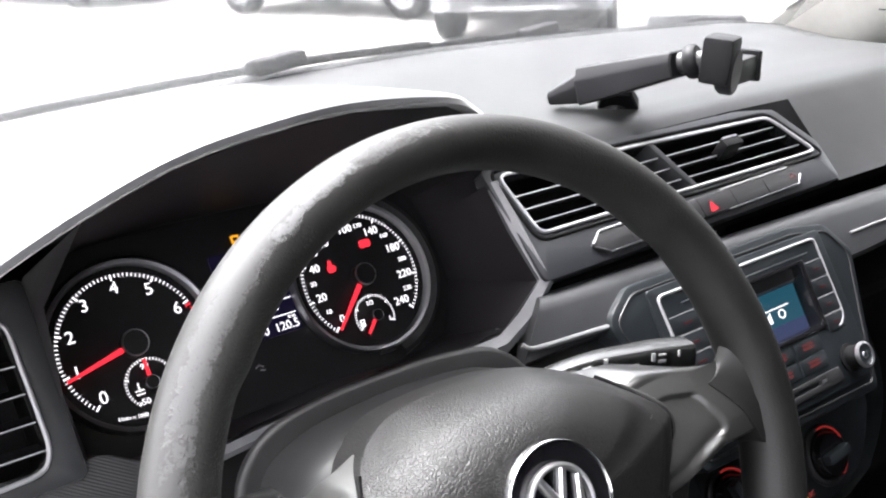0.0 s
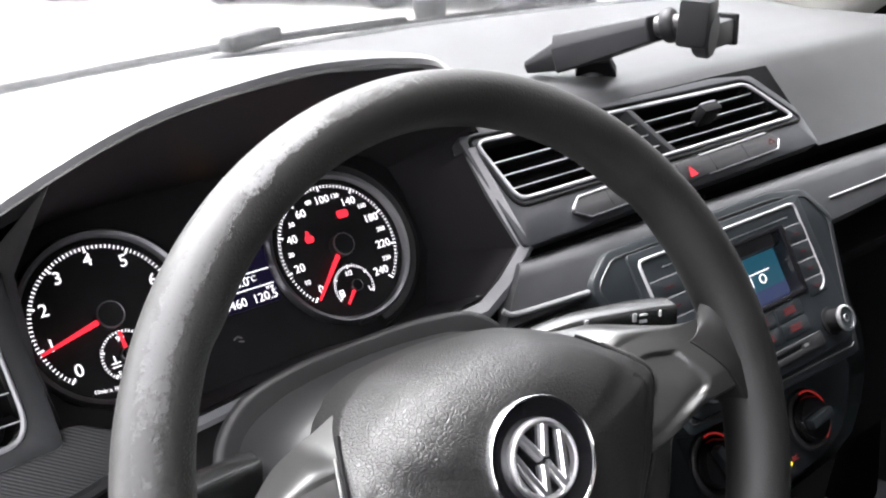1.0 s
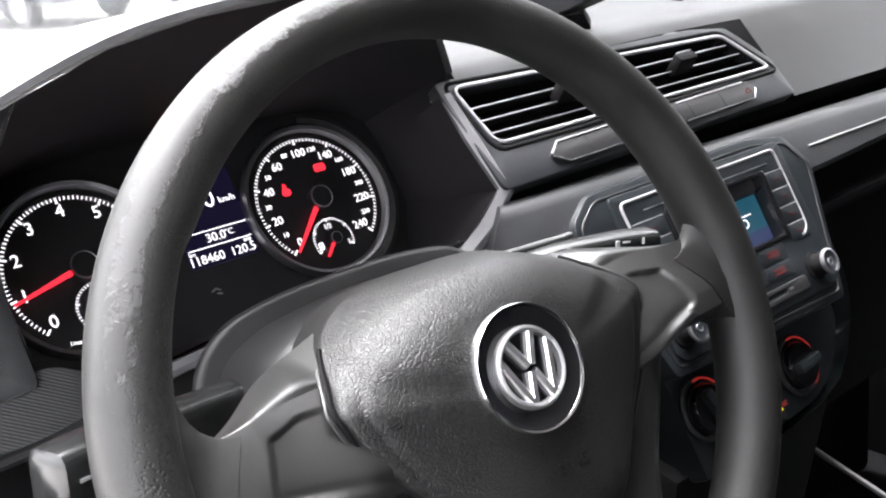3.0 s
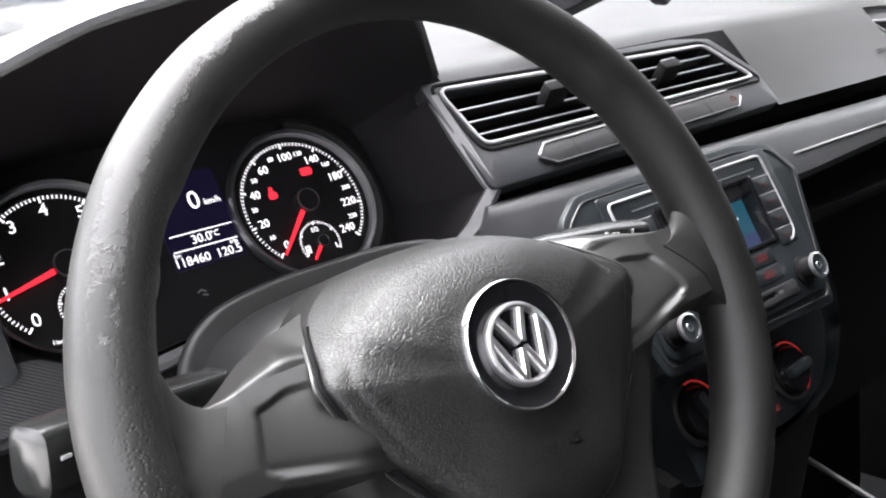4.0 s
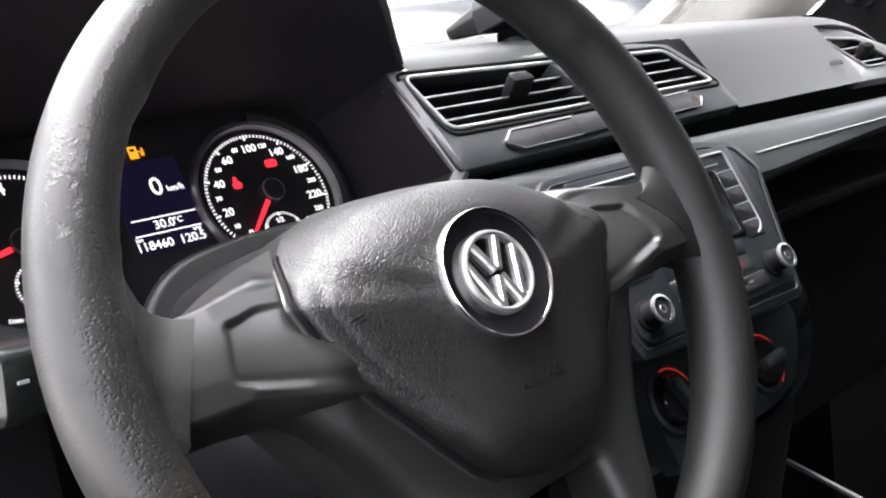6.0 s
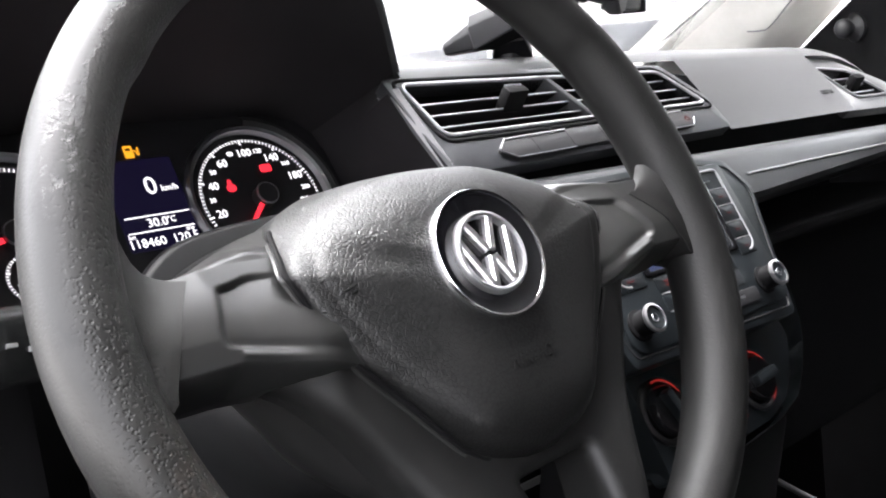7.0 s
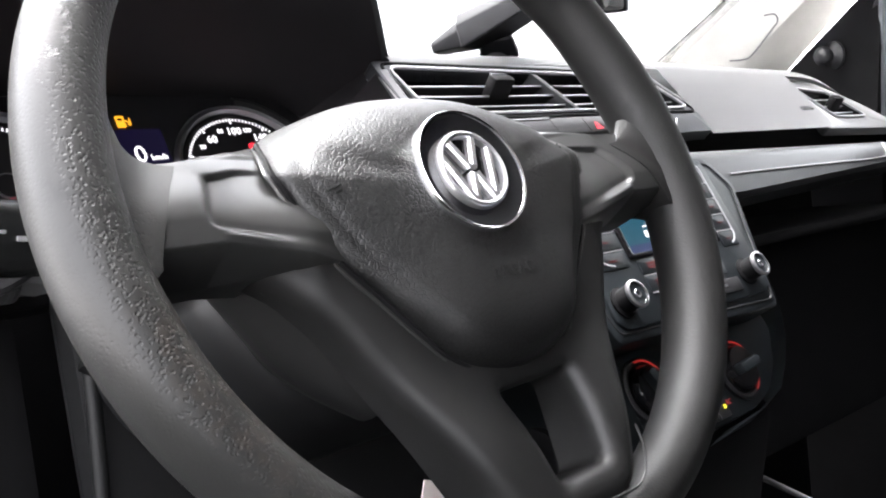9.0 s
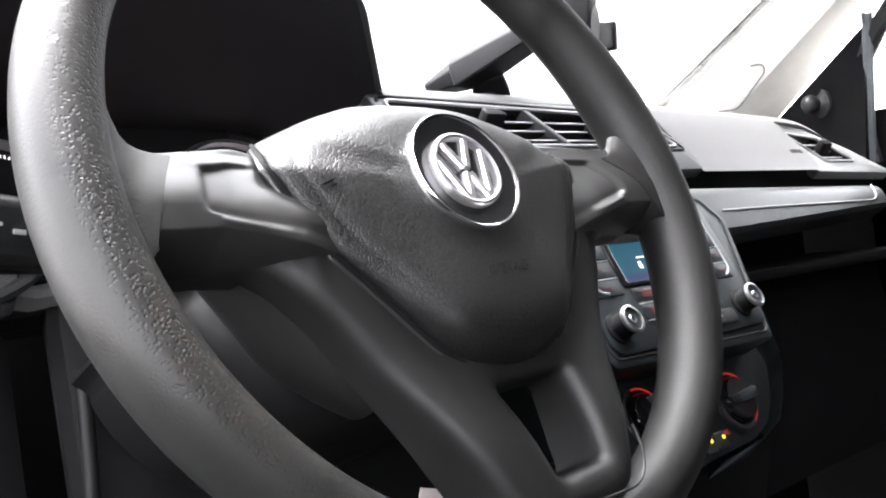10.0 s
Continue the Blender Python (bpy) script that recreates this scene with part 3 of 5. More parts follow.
part("centre_face", plate(rounded(outer, 0.006), -0.012, 0.0, 0.0015, VENT, [rounded(hole, 0.008)]), MAT_FACE, dash)
part("vent_groove", sweep([(*p, 0.0) for p in rounded(offset(ccw(hole), -0.0062), 0.011, 5)], 0.0016, True, 8, m=VENT, up=(0, 0, 1)), MAT_MATT, dash, "dark groove round the vent")


def vent(name, trap, slats, divider, tabs, m, depth=0.05):
    """An air vent: dark duct, chrome rim, thin blades with a bright front edge, a raking divider and sliding tabs."""
    trap = ccw(trap)
    ob = part(name, plate(rounded(offset(trap, -0.001), 0.008), -depth, -depth + 0.002, 0, m), MAT_MATT, dash, "black louvred air vent with a chrome rim")
    r = rounded(trap, 0.008)
    wall = bmesh.new()
    loft(wall, [[(*p, -depth) for p in r], [(*p, -0.001) for p in r]])
    bmesh.ops.solidify(wall, geom=wall.faces[:], thickness=0.0015)
    wall.transform(m)
    part("duct", wall, MAT_MATT, ob)
    part("rim", sweep([(*p, 0.001) for p in rounded(offset(trap, -0.0012), 0.009, 5)], 0.0015, True, 8, m=m, up=(0, 0, 1)), MAT_SILVER, ob, "chrome rim")
    vs = [p[1] for p in trap]
    lo, hi = min(vs), max(vs)

    def span(v):
        xs = []
        for a, b in zip(trap, trap[1:] + trap[:1]):
            if (a[1] - v) * (b[1] - v) < 0:
                xs.append(a[0] + (b[0] - a[0]) * (v - a[1]) / (b[1] - a[1]))
        return min(xs) + 0.0005, max(xs) - 0.0005

    for k in range(slats):
        v = lo + (hi - lo) * (k + 1) / (slats + 1) * 0.93
        a, b = span(v)
        c = (a + b) / 2
        sl = part("slat", box(b - a, 0.0016, 0.018, m @ Matrix.Translation((c, v, -0.012)) @ pose(0, 0, 0, 14), 0.0006), MAT_TUNNEL, ob)
        part("slat_edge", box(b - a, 0.0008, 0.0008, m @ Matrix.Translation((c, v - 0.0018, -0.0026))), MAT_SATIN, sl, "bright slat edge")
    if divider:
        (u0, v0), (u1, v1) = divider
        L = math.hypot(u1 - u0, v1 - v0)
        ang = math.degrees(math.atan2(v1 - v0, u1 - u0))
        part("divider", box(L + 0.004, 0.006, 0.02, m @ at((u0 + u1) / 2, (v0 + v1) / 2, -0.009, ang), 0.0012), MAT_BAND, ob, "grey raking divider")
    for u, v in tabs:
        tab = part("tab", box(0.024, 0.010, 0.020, m @ at(u, v, 0.002) @ pose(0, 0, 0, -14), 0.003), MAT_MATT, ob, "sliding vent tab")
        part("tab_ridge", box(0.019, 0.0014, 0.014, m @ at(u, v + 0.0052, 0.004) @ pose(0, 0, 0, -14), 0.0006), MAT_RING, tab)
    return ob


vent("air_vent", hole, 3, ((0.331, 0.033), (0.353, -0.0125)), ((0.272, 0.013), (0.412, 0.010)), VENT)
vent("air_vent", side_hole, 3, None, ((0.856, -0.004),), side)
lside = plane(0.215, 0.97, 24)
vent("air_vent", [(-0.30, 0.038), (-0.183, 0.040), (-0.179, -0.034), (-0.185, -0.044), (-0.30, -0.048)], 4, None, (), lside)
part("left_face", plate(rounded([(-0.34, 0.06), (-0.166, 0.062), (-0.162, -0.055), (-0.34, -0.06)], 0.006), -0.014, -0.001, 0.001, lside,
     [rounded([(-0.30, 0.038), (-0.183, 0.040), (-0.179, -0.034), (-0.185, -0.044), (-0.30, -0.048)], 0.008)]), MAT_DASH, dash)

# switch strip under the centre vent
strip = part("switch_strip", plate(rounded([(0.217, -0.0365), (0.229, -0.0265), (0.468, -0.0225), (0.480, -0.0305), (0.470, -0.0405), (0.230, -0.0450)], 0.004), -0.002, 0.0035, 0.0012, VENT), MAT_BLACK, dash, "dark switch strip")
part("strip_line", sweep([(0.2185, -0.0355, 0.0036), (0.2295, -0.0268, 0.0036), (0.300, -0.0256, 0.0036)], 0.0010, seg=6, m=VENT), MAT_SILVER, strip)
part("strip_line", sweep([(0.372, -0.0245, 0.0036), (0.465, -0.0228, 0.0036)], 0.0009, seg=6, m=VENT), MAT_SILVER, strip)
for u in (0.258, 0.300, 0.342, 0.384, 0.428):
    part("switch_gap", box(0.0004, 0.016, 0.0006, VENT @ at(u, -0.034, 0.0034)), MAT_MATT, strip)
part("hazard_mark", plate([(0.3505, -0.0400), (0.3605, -0.0395), (0.3550, -0.0305)], 0.003, 0.0039, 0, VENT), MAT_RED, strip, "red warning triangle")
bm = plate(rounded([(0.4615, -0.0345), (0.4705, -0.0342), (0.4700, -0.0318), (0.4665, -0.0290), (0.4640, -0.0300)], 0.001), 0.003, 0.0038, 0, VENT,
           [[(0.4630, -0.0335), (0.4690, -0.0332), (0.4680, -0.0315), (0.4645, -0.0312)]])
part("boot_mark", bm, MAT_REDDIM, strip, "small red boot-release mark")

part("strip_line", sweep([(0.300, -0.0437, 0.0034), (0.232, -0.0447, 0.0034), (0.2185, -0.0372, 0.0034)], 0.0007, seg=6, m=VENT), MAT_RING, strip)
part("strip_line", sweep([(0.372, -0.0424, 0.0034), (0.469, -0.0405, 0.0034), (0.478, -0.0320, 0.0034)], 0.0007, seg=6, m=VENT), MAT_RING, strip)
# shadow gap and the satin band across the car
part("gap_back", box(0.81, 0.01, 0.03, pose(0.58, 0.205, 0.946, 20)), MAT_MATT, dash)


def band_row(x):
    v1 = 0.037 - 0.0155 * max(0.0, (x - 0.16) / 0.72)
    v0 = -0.025 + 0.013 * max(0.0, (x - 0.52) / 0.36)
    pts = [(v0, -0.03), (v0 - 0.001, -0.006), (v0 + 0.003, -0.0005), (v0 + 0.012, 0.0005), (v1 - 0.015, 0.0012), (v1 - 0.0095, 0.0), (v1 - 0.005, -0.0025), (v1 - 0.002, -0.006), (v1, -0.011), (v1, -0.03)]
    near = max(0.0, 1 - (x - 0.160) / 0.07)
    if x < 0.225:
        pts[2:4] = [(-0.007, -0.016), (-0.005, -0.001)]
    return [BAND @ Vector((x + 1.05 * near * (max(v, 0.0) - v1), v, n)) for v, n in pts]


bm = bmesh.new()
loft(bm, [band_row(0.160 + 0.730 * i / 30) for i in range(31)], True, (True, True))
band = part("band", bm, MAT_BAND, dash, "satin grey plastic band")
part("chrome_line", sweep(spline([(0.509, -0.003, 0.0012), (0.60, -0.0035, 0.0016), (0.72, -0.0045, 0.0016), (0.835, -0.005, 0.0012), (0.858, -0.002, 0.0012), (0.866, 0.004, 0.0012), (0.872, 0.016, 0.0005)], 4, False), 0.0010, seg=6, m=BAND), MAT_SILVER, band, "chrome strip")
part("chrome_line", sweep(spline([(0.1235, 0.0075, 0.0005), (0.1295, 0.0028, 0.0010), (0.145, 0.0010, 0.0012), (0.175, -0.0008, 0.0012), (0.2015, -0.0022, 0.001)], 4, False), 0.0021, seg=8, m=BAND), MAT_TRIM, band, "chrome strip")
# open shelf and glove box under the band
part("shelf", box(0.44, 0.22, 0.012, pose(0.74, 0.26, 0.845), 0.004), MAT_MATT, dash, "black open shelf")
part("shelf_back", box(0.44, 0.012, 0.12, pose(0.74, 0.30, 0.89), 0.002), MAT_MATT, dash)
glove = part("glove_box", box(0.42, 0.03, 0.22, pose(0.73, 0.19, 0.735, -8), 0.012), MAT_MATT, dash, "black glove box lid")
part("lower_wall", box(0.9, 0.02, 0.30, pose(0.5, 0.33, 0.48), 0.01), MAT_MATT, dash)

# ---- instrument hood, its tunnel and the knee panel ----
LIP = [(0.185, 0.242, 1.028), (0.150, 0.208, 1.060), (0.118, 0.178, 1.080), (0.075, 0.154, 1.097), (0.0, 0.142, 1.106), (-0.06, 0.139, 1.1030), (-0.11, 0.139, 1.0945), (-0.16, 0.139, 1.0775), (-0.205, 0.140, 1.0575), (-0.27, 0.145, 1.024), (-0.33, 0.155, 0.985)]
lip = spline(LIP, 5, False)
bm = bmesh.new()
cols = []
for x, y, z in lip:
    fx = x + (0.0 if x < 0.0 else x * 0.05)
    foot = screen_foot(fx) - 0.005
    pts = [(x, y + 0.030, z - 0.010), (x, y + 0.004, z - 0.0045), (x, y, z - 0.002), (x, y + 0.0015, z + 0.0015), (x, y + 0.008, z + 0.004)]
    p0, p1 = Vector((x, y + 0.008, z + 0.004)), Vector((fx, foot, 1.057 - 0.02 * max(0.0, (-x - 0.1) / 0.2)))
    for k in range(1, 9):
        t = k / 8
        q = p0.lerp(p1, t)
        q.z += 0.010 * math.sin(math.pi * t) * (1 - t)
        pts.append(tuple(q))
    cols.append(pts)
loft(bm, cols, False)
part("hood_shell", bm, MAT_DASH, dash, "dark grained instrument hood")

front = [(0.030, 0.192, 0.921), (0.090, 0.188, 0.916), (0.133, 0.184, 0.922), (0.162, 0.180, 0.951), (0.157, 0.205, 0.985), (0.158, 0.228, 1.014), (0.178, 0.242, 1.028), (0.146, 0.210, 1.057), (0.115, 0.180, 1.076), (0.074, 0.156, 1.093), (0.0, 0.145, 1.102),
         (-0.06, 0.142, 1.099), (-0.11, 0.142, 1.0905), (-0.156, 0.1435, 1.0745), (-0.166, 0.205, 1.018), (-0.165, 0.205, 0.965), (-0.158, 0.200, 0.915), (-0.12, 0.196, 0.905), (-0.05, 0.194, 0.914)]
rear = [(0.03, -0.066), (0.09, -0.070), (0.138, -0.062), (0.157, -0.022), (0.156, 0.005), (0.155, 0.03), (0.150, 0.05), (0.138, 0.062), (0.115, 0.070), (0.074, 0.072), (0.0, 0.074), (-0.06, 0.074), (-0.11, 0.072), (-0.148, 0.062), (-0.166, 0.03), (-0.166, -0.01), (-0.160, -0.05), (-0.12, -0.070), (-0.05, -0.068)]
back3 = [DIALS @ Vector((u, v, 0.0)) for u, v in rear]
bm = bmesh.new()
rings = []
for k in range(6):
    t = k / 5
    rings.append([Vector(a).lerp(b, t) for a, b in zip(front, back3)])
loft(bm, rings)
part("tunnel", bm, MAT_TUNNEL, dash, "black inner wall of the instrument hood", sharp=25)
# grey moulding along the lower right edge of the opening
edge = [(-0.158, 0.200, 0.912), (-0.12, 0.195, 0.902), (-0.05, 0.193, 0.910), (0.03, 0.191, 0.918), (0.090, 0.187, 0.914), (0.128, 0.184, 0.917), (0.146, 0.182, 0.930), (0.164, 0.178, 0.952), (0.160, 0.203, 0.985), (0.160, 0.229, 1.016)]
bm = bmesh.new()
secs = []
for i, p in enumerate(edge):
    p = Vector(p)
    w = 0.012 if i > 3 else 0.007
    d = (Vector(edge[min(i + 1, len(edge) - 1)]) - Vector(edge[max(i - 1, 0)])).normalized()
    s = d.cross(Vector((0, -0.85, 0.5))).normalized()
    secs.append([p - s * 0.001 + Vector((0, 0.012, -0.004)), p - s * 0.001, p + s * w * 0.5 + Vector((0, -0.0035, 0.0015)), p + s * w, p + s * (w + 0.002) + Vector((0, 0.014, -0.005))])
loft(bm, secs, False)
part("opening_trim", bm, MAT_LEDGE, dash, "grey moulding along the opening's edge", sharp=30)
# panel left of the column: ribbed insert over a bright lip, then the knee panel
part("ribbed_insert", plate(rounded([(-0.34, -0.018), (-0.136, -0.030), (-0.128, -0.004), (-0.15, 0.010), (-0.34, 0.022)], 0.006), -0.01, 0.0, 0.002, plane(0.196, 0.918, 38)), MAT_RIB, dash, "ribbed dark insert")
part("insert_lip", sweep(spline([(-0.34, 0.178, 0.896), (-0.22, 0.178, 0.893), (-0.16, 0.178, 0.895), (-0.132, 0.180, 0.904), (-0.118, 0.186, 0.915)], 4, False), 0.004, seg=8), MAT_BLACK, dash, "dark lip under the insert")
part("knee_panel", box(0.31, 0.03, 0.36, pose(0.05, 0.205, 0.715, -6), 0.015), MAT_COLUMN, dash, "dark grey knee panel")
part("fuse_cover", box(0.18, 0.03, 0.30, pose(-0.215, 0.225, 0.73, -4), 0.01), MAT_MATT, dash, "black side panel")
part("side_seal", sweep(spline([(-0.101, 0.19, 0.855), (-0.103, 0.188, 0.80), (-0.108, 0.185, 0.70), (-0.104, 0.19, 0.58)], 4, False), 0.0045, seg=10, up=(0, 1, 0)), MAT_SEAL, dash, "black rubber seal")
part("under_band", box(0.26, 0.02, 0.07, pose(0.12, 0.20, 0.875, 14), 0.006), MAT_MATT, dash)

# ---- instruments ----
cluster = thing("instrument_cluster", "lit instrument cluster with two round dials and a display", "instruments", (0.0, 0.29, 0.9))
part("face", plate(rounded([(u * 1.07, v * 1.12) for u, v in rear], 0.004, 2), -0.012, -0.001, 0, DIALS), MAT_DIAL, cluster, "black instrument face")


def dial(u0, v0, r, label):
    d = part("dial", plate(moved(disc(r + 0.006, 48), u0, v0), -0.004, 0.0008, 0, DIALS), MAT_DIAL, cluster, label)
    part("bezel", lathe([(r + 0.0105, 0.0), (r + 0.0105, 0.003), (r + 0.0085, 0.0065), (r + 0.006, 0.0055), (r + 0.0045, 0.001)], DIALS @ at(u0, v0), 64, caps=(False, False)), MAT_RING, d, "dark metal bezel ring")
    if u0 > 0:
        bm = bmesh.new()
        prof = [(r + 0.0102, 0.002), (r + 0.0155, 0.0042), (r + 0.0190, 0.0032), (r + 0.0215, -0.006)]
        loft(bm, [[(u0 + k * math.cos(a), v0 + k * math.sin(a), h) for k, h in prof] for a in (radians(-78 + 4 * i) for i in range(41))], False)
        bm.transform(DIALS)
        part("surround", bm, MAT_BLACK, d, "black raised dial surround")
    return d


def ticks(u0, v0, r, spans, parent, material=None, long=0.0042, short=0.0024, name="scale"):
    """spans: (start angle, end angle, steps, every n-th long)"""
    bm = bmesh.new()
    for a0, a1, k, every in spans:
        for i in range(k + 1):
            a = radians(a0 + (a1 - a0) * i / k)
            ln, w = (long, 0.0013) if i % every == 0 else (short, 0.0008)
            rr = r - ln / 2
            box(ln, w, 0.0004, DIALS @ at(u0 + rr * math.cos(a), v0 + rr * math.sin(a), 0.0012) @ pose(0, 0, 0, 0, 0, math.degrees(a)), 0, bm)
    return part(name, bm, material or MAT_WHITE, parent, "white scale marks")


def needle(u0, v0, ang, r0, r1, parent, w0=0.0019, w1=0.0009, n=0.006):
    bm = plate([(r0, -w0), (r1, -w1), (r1, w1), (r0, w0)], n, n + 0.0012, 0.0004, DIALS @ at(u0, v0, 0, ang))
    return part("needle", bm, MAT_RED, parent, "glowing red needle")


def hub(u0, v0, r, parent, h=0.010):
    ob = part("hub", lathe([(r, 0.0), (r, h - 0.001), (r * 0.95, h), (0.0005, h)], DIALS @ at(u0, v0), 32), MAT_DIAL, parent, "black needle hub")
    part("hub_ring", lathe([(r * 1.02, h - 0.0012), (r * 0.98, h + 0.0003), (r * 0.9, h + 0.0001)], DIALS @ at(u0, v0), 32, caps=(False, False)), MAT_RING, ob, "thin grey hub edge")


TU, TV, SU, SV, DR = -0.096, 0.0005, 0.083, 0.001, 0.0490
STEP = 33.75
tach = dial(TU, TV, DR, "black rev counter dial")
ticks(TU, TV, DR, [(225.0, 225.0 - 6 * STEP, 60, 10)], tach)
ticks(TU, TV, DR, [(222.0 - 6 * STEP, -45.0, 18, 9)], tach, MAT_RED)
for i in range(7):
    a = radians(225 - STEP * i)
    lettering("numeral", str(i), 0.0118, MAT_WHITE, tach, DIALS @ at(TU + 0.0395 * math.cos(a), TV + 0.0395 * math.sin(a), 0.0012))
needle(TU, TV, 194.5, 0.009, 0.049, tach)
hub(TU, TV, 0.0090, tach)
lettering("unit", "1/min x 1000", 0.0038, MAT_WHITE, tach, DIALS @ at(TU - 0.014, TV - 0.0455, 0.0012, -8))
CU, CV = TU + 0.0035, TV - 0.0275
part("small_dial", lathe([(0.0175, 0.0), (0.0175, 0.0013), (0.0005, 0.0013)], DIALS @ at(CU, CV), 36), MAT_DIAL, tach, "small temperature dial")
ticks(CU, CV, 0.0170, [(228.0, -48.0, 36, 9)], tach, None, 0.0028, 0.0018)
lettering("numeral", "50", 0.0060, MAT_WHITE, tach, DIALS @ at(CU - 0.0065, CV - 0.0110, 0.0018))
lettering("numeral", "90", 0.0056, MAT_WHITE, tach, DIALS @ at(CU - 0.0008, CV + 0.0115, 0.0018))
needle(CU, CV, 92, 0.0045, 0.0160, tach, 0.0013, 0.0009, 0.004)
hub(CU, CV, 0.0046, tach, 0.007)
bm = box(0.0008, 0.006, 0.0004, DIALS @ at(CU - 0.0085, CV - 0.001, 0.0018))
for dv in (-0.0035, -0.001):
    box(0.006, 0.0008, 0.0004, DIALS @ at(CU - 0.0085, CV - 0.002 + dv, 0.0018), 0, bm)
part("symbol", bm, MAT_WHITE, tach, "white coolant symbol")

speedo = dial(SU, SV, DR, "black speedometer dial")
ticks(SU, SV, DR, [(225.0, -45.0, 80, 10)], speedo, None, 0.0042, 0.0022)
marks = ("0", "10", "20", "30", "40", "50", "60", "80", "100", "120", "140", "160", "180", "200", "220", "230", "240")
for i, words in enumerate(marks):
    a, large = radians(225 - STEP * i / 2), i % 2 == 0
    rr = 0.0378 if large else 0.0400
    lettering("numeral", words, 0.0086 if large else 0.0050, MAT_WHITE, speedo, DIALS @ at(SU + rr * math.cos(a), SV + rr * math.sin(a), 0.0012))
needle(SU, SV, 226, 0.009, 0.048, speedo)
hub(SU, SV, 0.0086, speedo)
FU, FV = SU, SV - 0.0320
part("small_dial", lathe([(0.0175, 0.0), (0.0175, 0.0013), (0.0005, 0.0013)], DIALS @ at(FU, FV), 36), MAT_DIAL, speedo, "small fuel dial")
ticks(FU, FV, 0.0170, [(205.0, -25.0, 32, 8)], speedo, None, 0.0028, 0.0018)
lettering("numeral", "1/2", 0.0052, MAT_WHITE, speedo, DIALS @ at(FU - 0.001, FV + 0.0105, 0.0018))
lettering("numeral", "1", 0.0054, MAT_WHITE, speedo, DIALS @ at(FU + 0.0115, FV - 0.005, 0.0018))
needle(FU, FV, 226, 0.0040, 0.0160, speedo, 0.0013, 0.0009, 0.004)
hub(FU, FV, 0.0044, speedo, 0.007)
bm = plate(rounded(moved(rect(-0.0019, -0.0028, 0.0019, 0.0028), FU - 0.0120, FV - 0.0025), 0.0006), 0.0013, 0.0019, 0, DIALS, [moved(rect(-0.0011, 0.0004, 0.0011, 0.002), FU - 0.0120, FV - 0.0025)])
part("symbol", bm, MAT_WHITE, speedo, "white fuel pump symbol")
bm = plate(moved(spline([(-0.0025, -0.0045), (0.0025, -0.0045), (0.0035, -0.001), (0.001, 0.001), (0.0012, 0.0035), (-0.001, 0.0045), (-0.002, 0.001), (-0.0035, -0.001)], 3), SU - 0.0215, SV + 0.0135), 0.001, 0.0018, 0, DIALS)
part("warning_lamp", bm, MAT_RED, speedo, "red belt warning lamp")
bm = plate(rounded(moved(rect(-0.0048, -0.0030, 0.0048, 0.0030), SU + 0.0125, SV + 0.0235), 0.002), 0.001, 0.0018, 0, DIALS)
part("warning_lamp", bm, MAT_RED, speedo, "red battery warning lamp")

SHOW = DIALS @ at(0.007, 0.003) @ Matrix.Diagonal((1.015, 1.015, 1, 1))
lcd = part("display", plate(rounded(rect(-0.034, -0.0255, 0.017, 0.0405), 0.002), -0.003, 0.0006, 0, SHOW), MAT_LCD, cluster, "dark blue display")
for v, u0, u1 in ((-0.0015, -0.031, 0.0155), (-0.0125, -0.032, 0.0155)):
    part("display_line", box(u1 - u0, 0.0008, 0.0004, SHOW @ at((u0 + u1) / 2, v, 0.0008)), MAT_WHITE, lcd)
lettering("speed", "0", 0.0185, MAT_WHITE, lcd, SHOW @ at(-0.0045, 0.0195, 0.0008))
lettering("speed_unit", "km/h", 0.0062, MAT_WHITE, lcd, SHOW @ at(0.0085, 0.0170, 0.0008))
lettering("temperature", "30.0", 0.0088, MAT_WHITE, lcd, SHOW @ at(-0.0095, -0.0070, 0.0008))
lettering("temperature_unit", "°C", 0.0060, MAT_WHITE, lcd, SHOW @ at(0.0010, -0.0062, 0.0008))
lettering("odometer", "118460", 0.0088, MAT_WHITE, lcd, SHOW @ at(-0.0215, -0.0205, 0.0008))
lettering("trip", "120.5", 0.0088, MAT_WHITE, lcd, SHOW @ at(0.0060, -0.0205, 0.0008))
lettering("unit", "km", 0.0040, MAT_WHITE, lcd, SHOW @ at(-0.0305, -0.0150, 0.0008))
lettering("unit", "trip", 0.0042, MAT_WHITE, lcd, SHOW @ at(0.0115, -0.0147, 0.0008))
bm = plate(rounded(moved(rect(-0.0036, -0.0045, 0.0026, 0.0045), -0.0095, 0.0470), 0.0008), 0.0, 0.0008, 0, SHOW, [moved(rect(-0.0024, 0.0006, 0.0014, 0.0032), -0.0095, 0.0470)])
sweep([(-0.0065, 0.0475, 0.0009), (-0.0048, 0.0465, 0.0009), (-0.0048, 0.0440, 0.0009), (-0.0034, 0.0440, 0.0009), (-0.0034, 0.0495, 0.0009)], 0.0005, seg=5, bm=bm, m=SHOW)
part("fuel_lamp", bm, MAT_AMBER, cluster, "amber low-fuel lamp")
bm = sweep([(-0.027, -0.0425, 0.001), (-0.024, -0.041, 0.001), (-0.021, -0.043, 0.001)], 0.0006, seg=5, m=SHOW)
sweep([(-0.024, -0.0445, 0.001), (-0.0205, -0.0455, 0.001)], 0.0006, seg=5, bm=bm, m=SHOW)
part("reset_mark", bm, MAT_LINES, cluster, "small pale reset mark")
part("reset_button", box(0.014, 0.004, 0.006, DIALS @ at(0.083, -0.058, 0.002), 0.001), MAT_BLACK, cluster)

# ---- steering wheel ----
HC = -0.0055
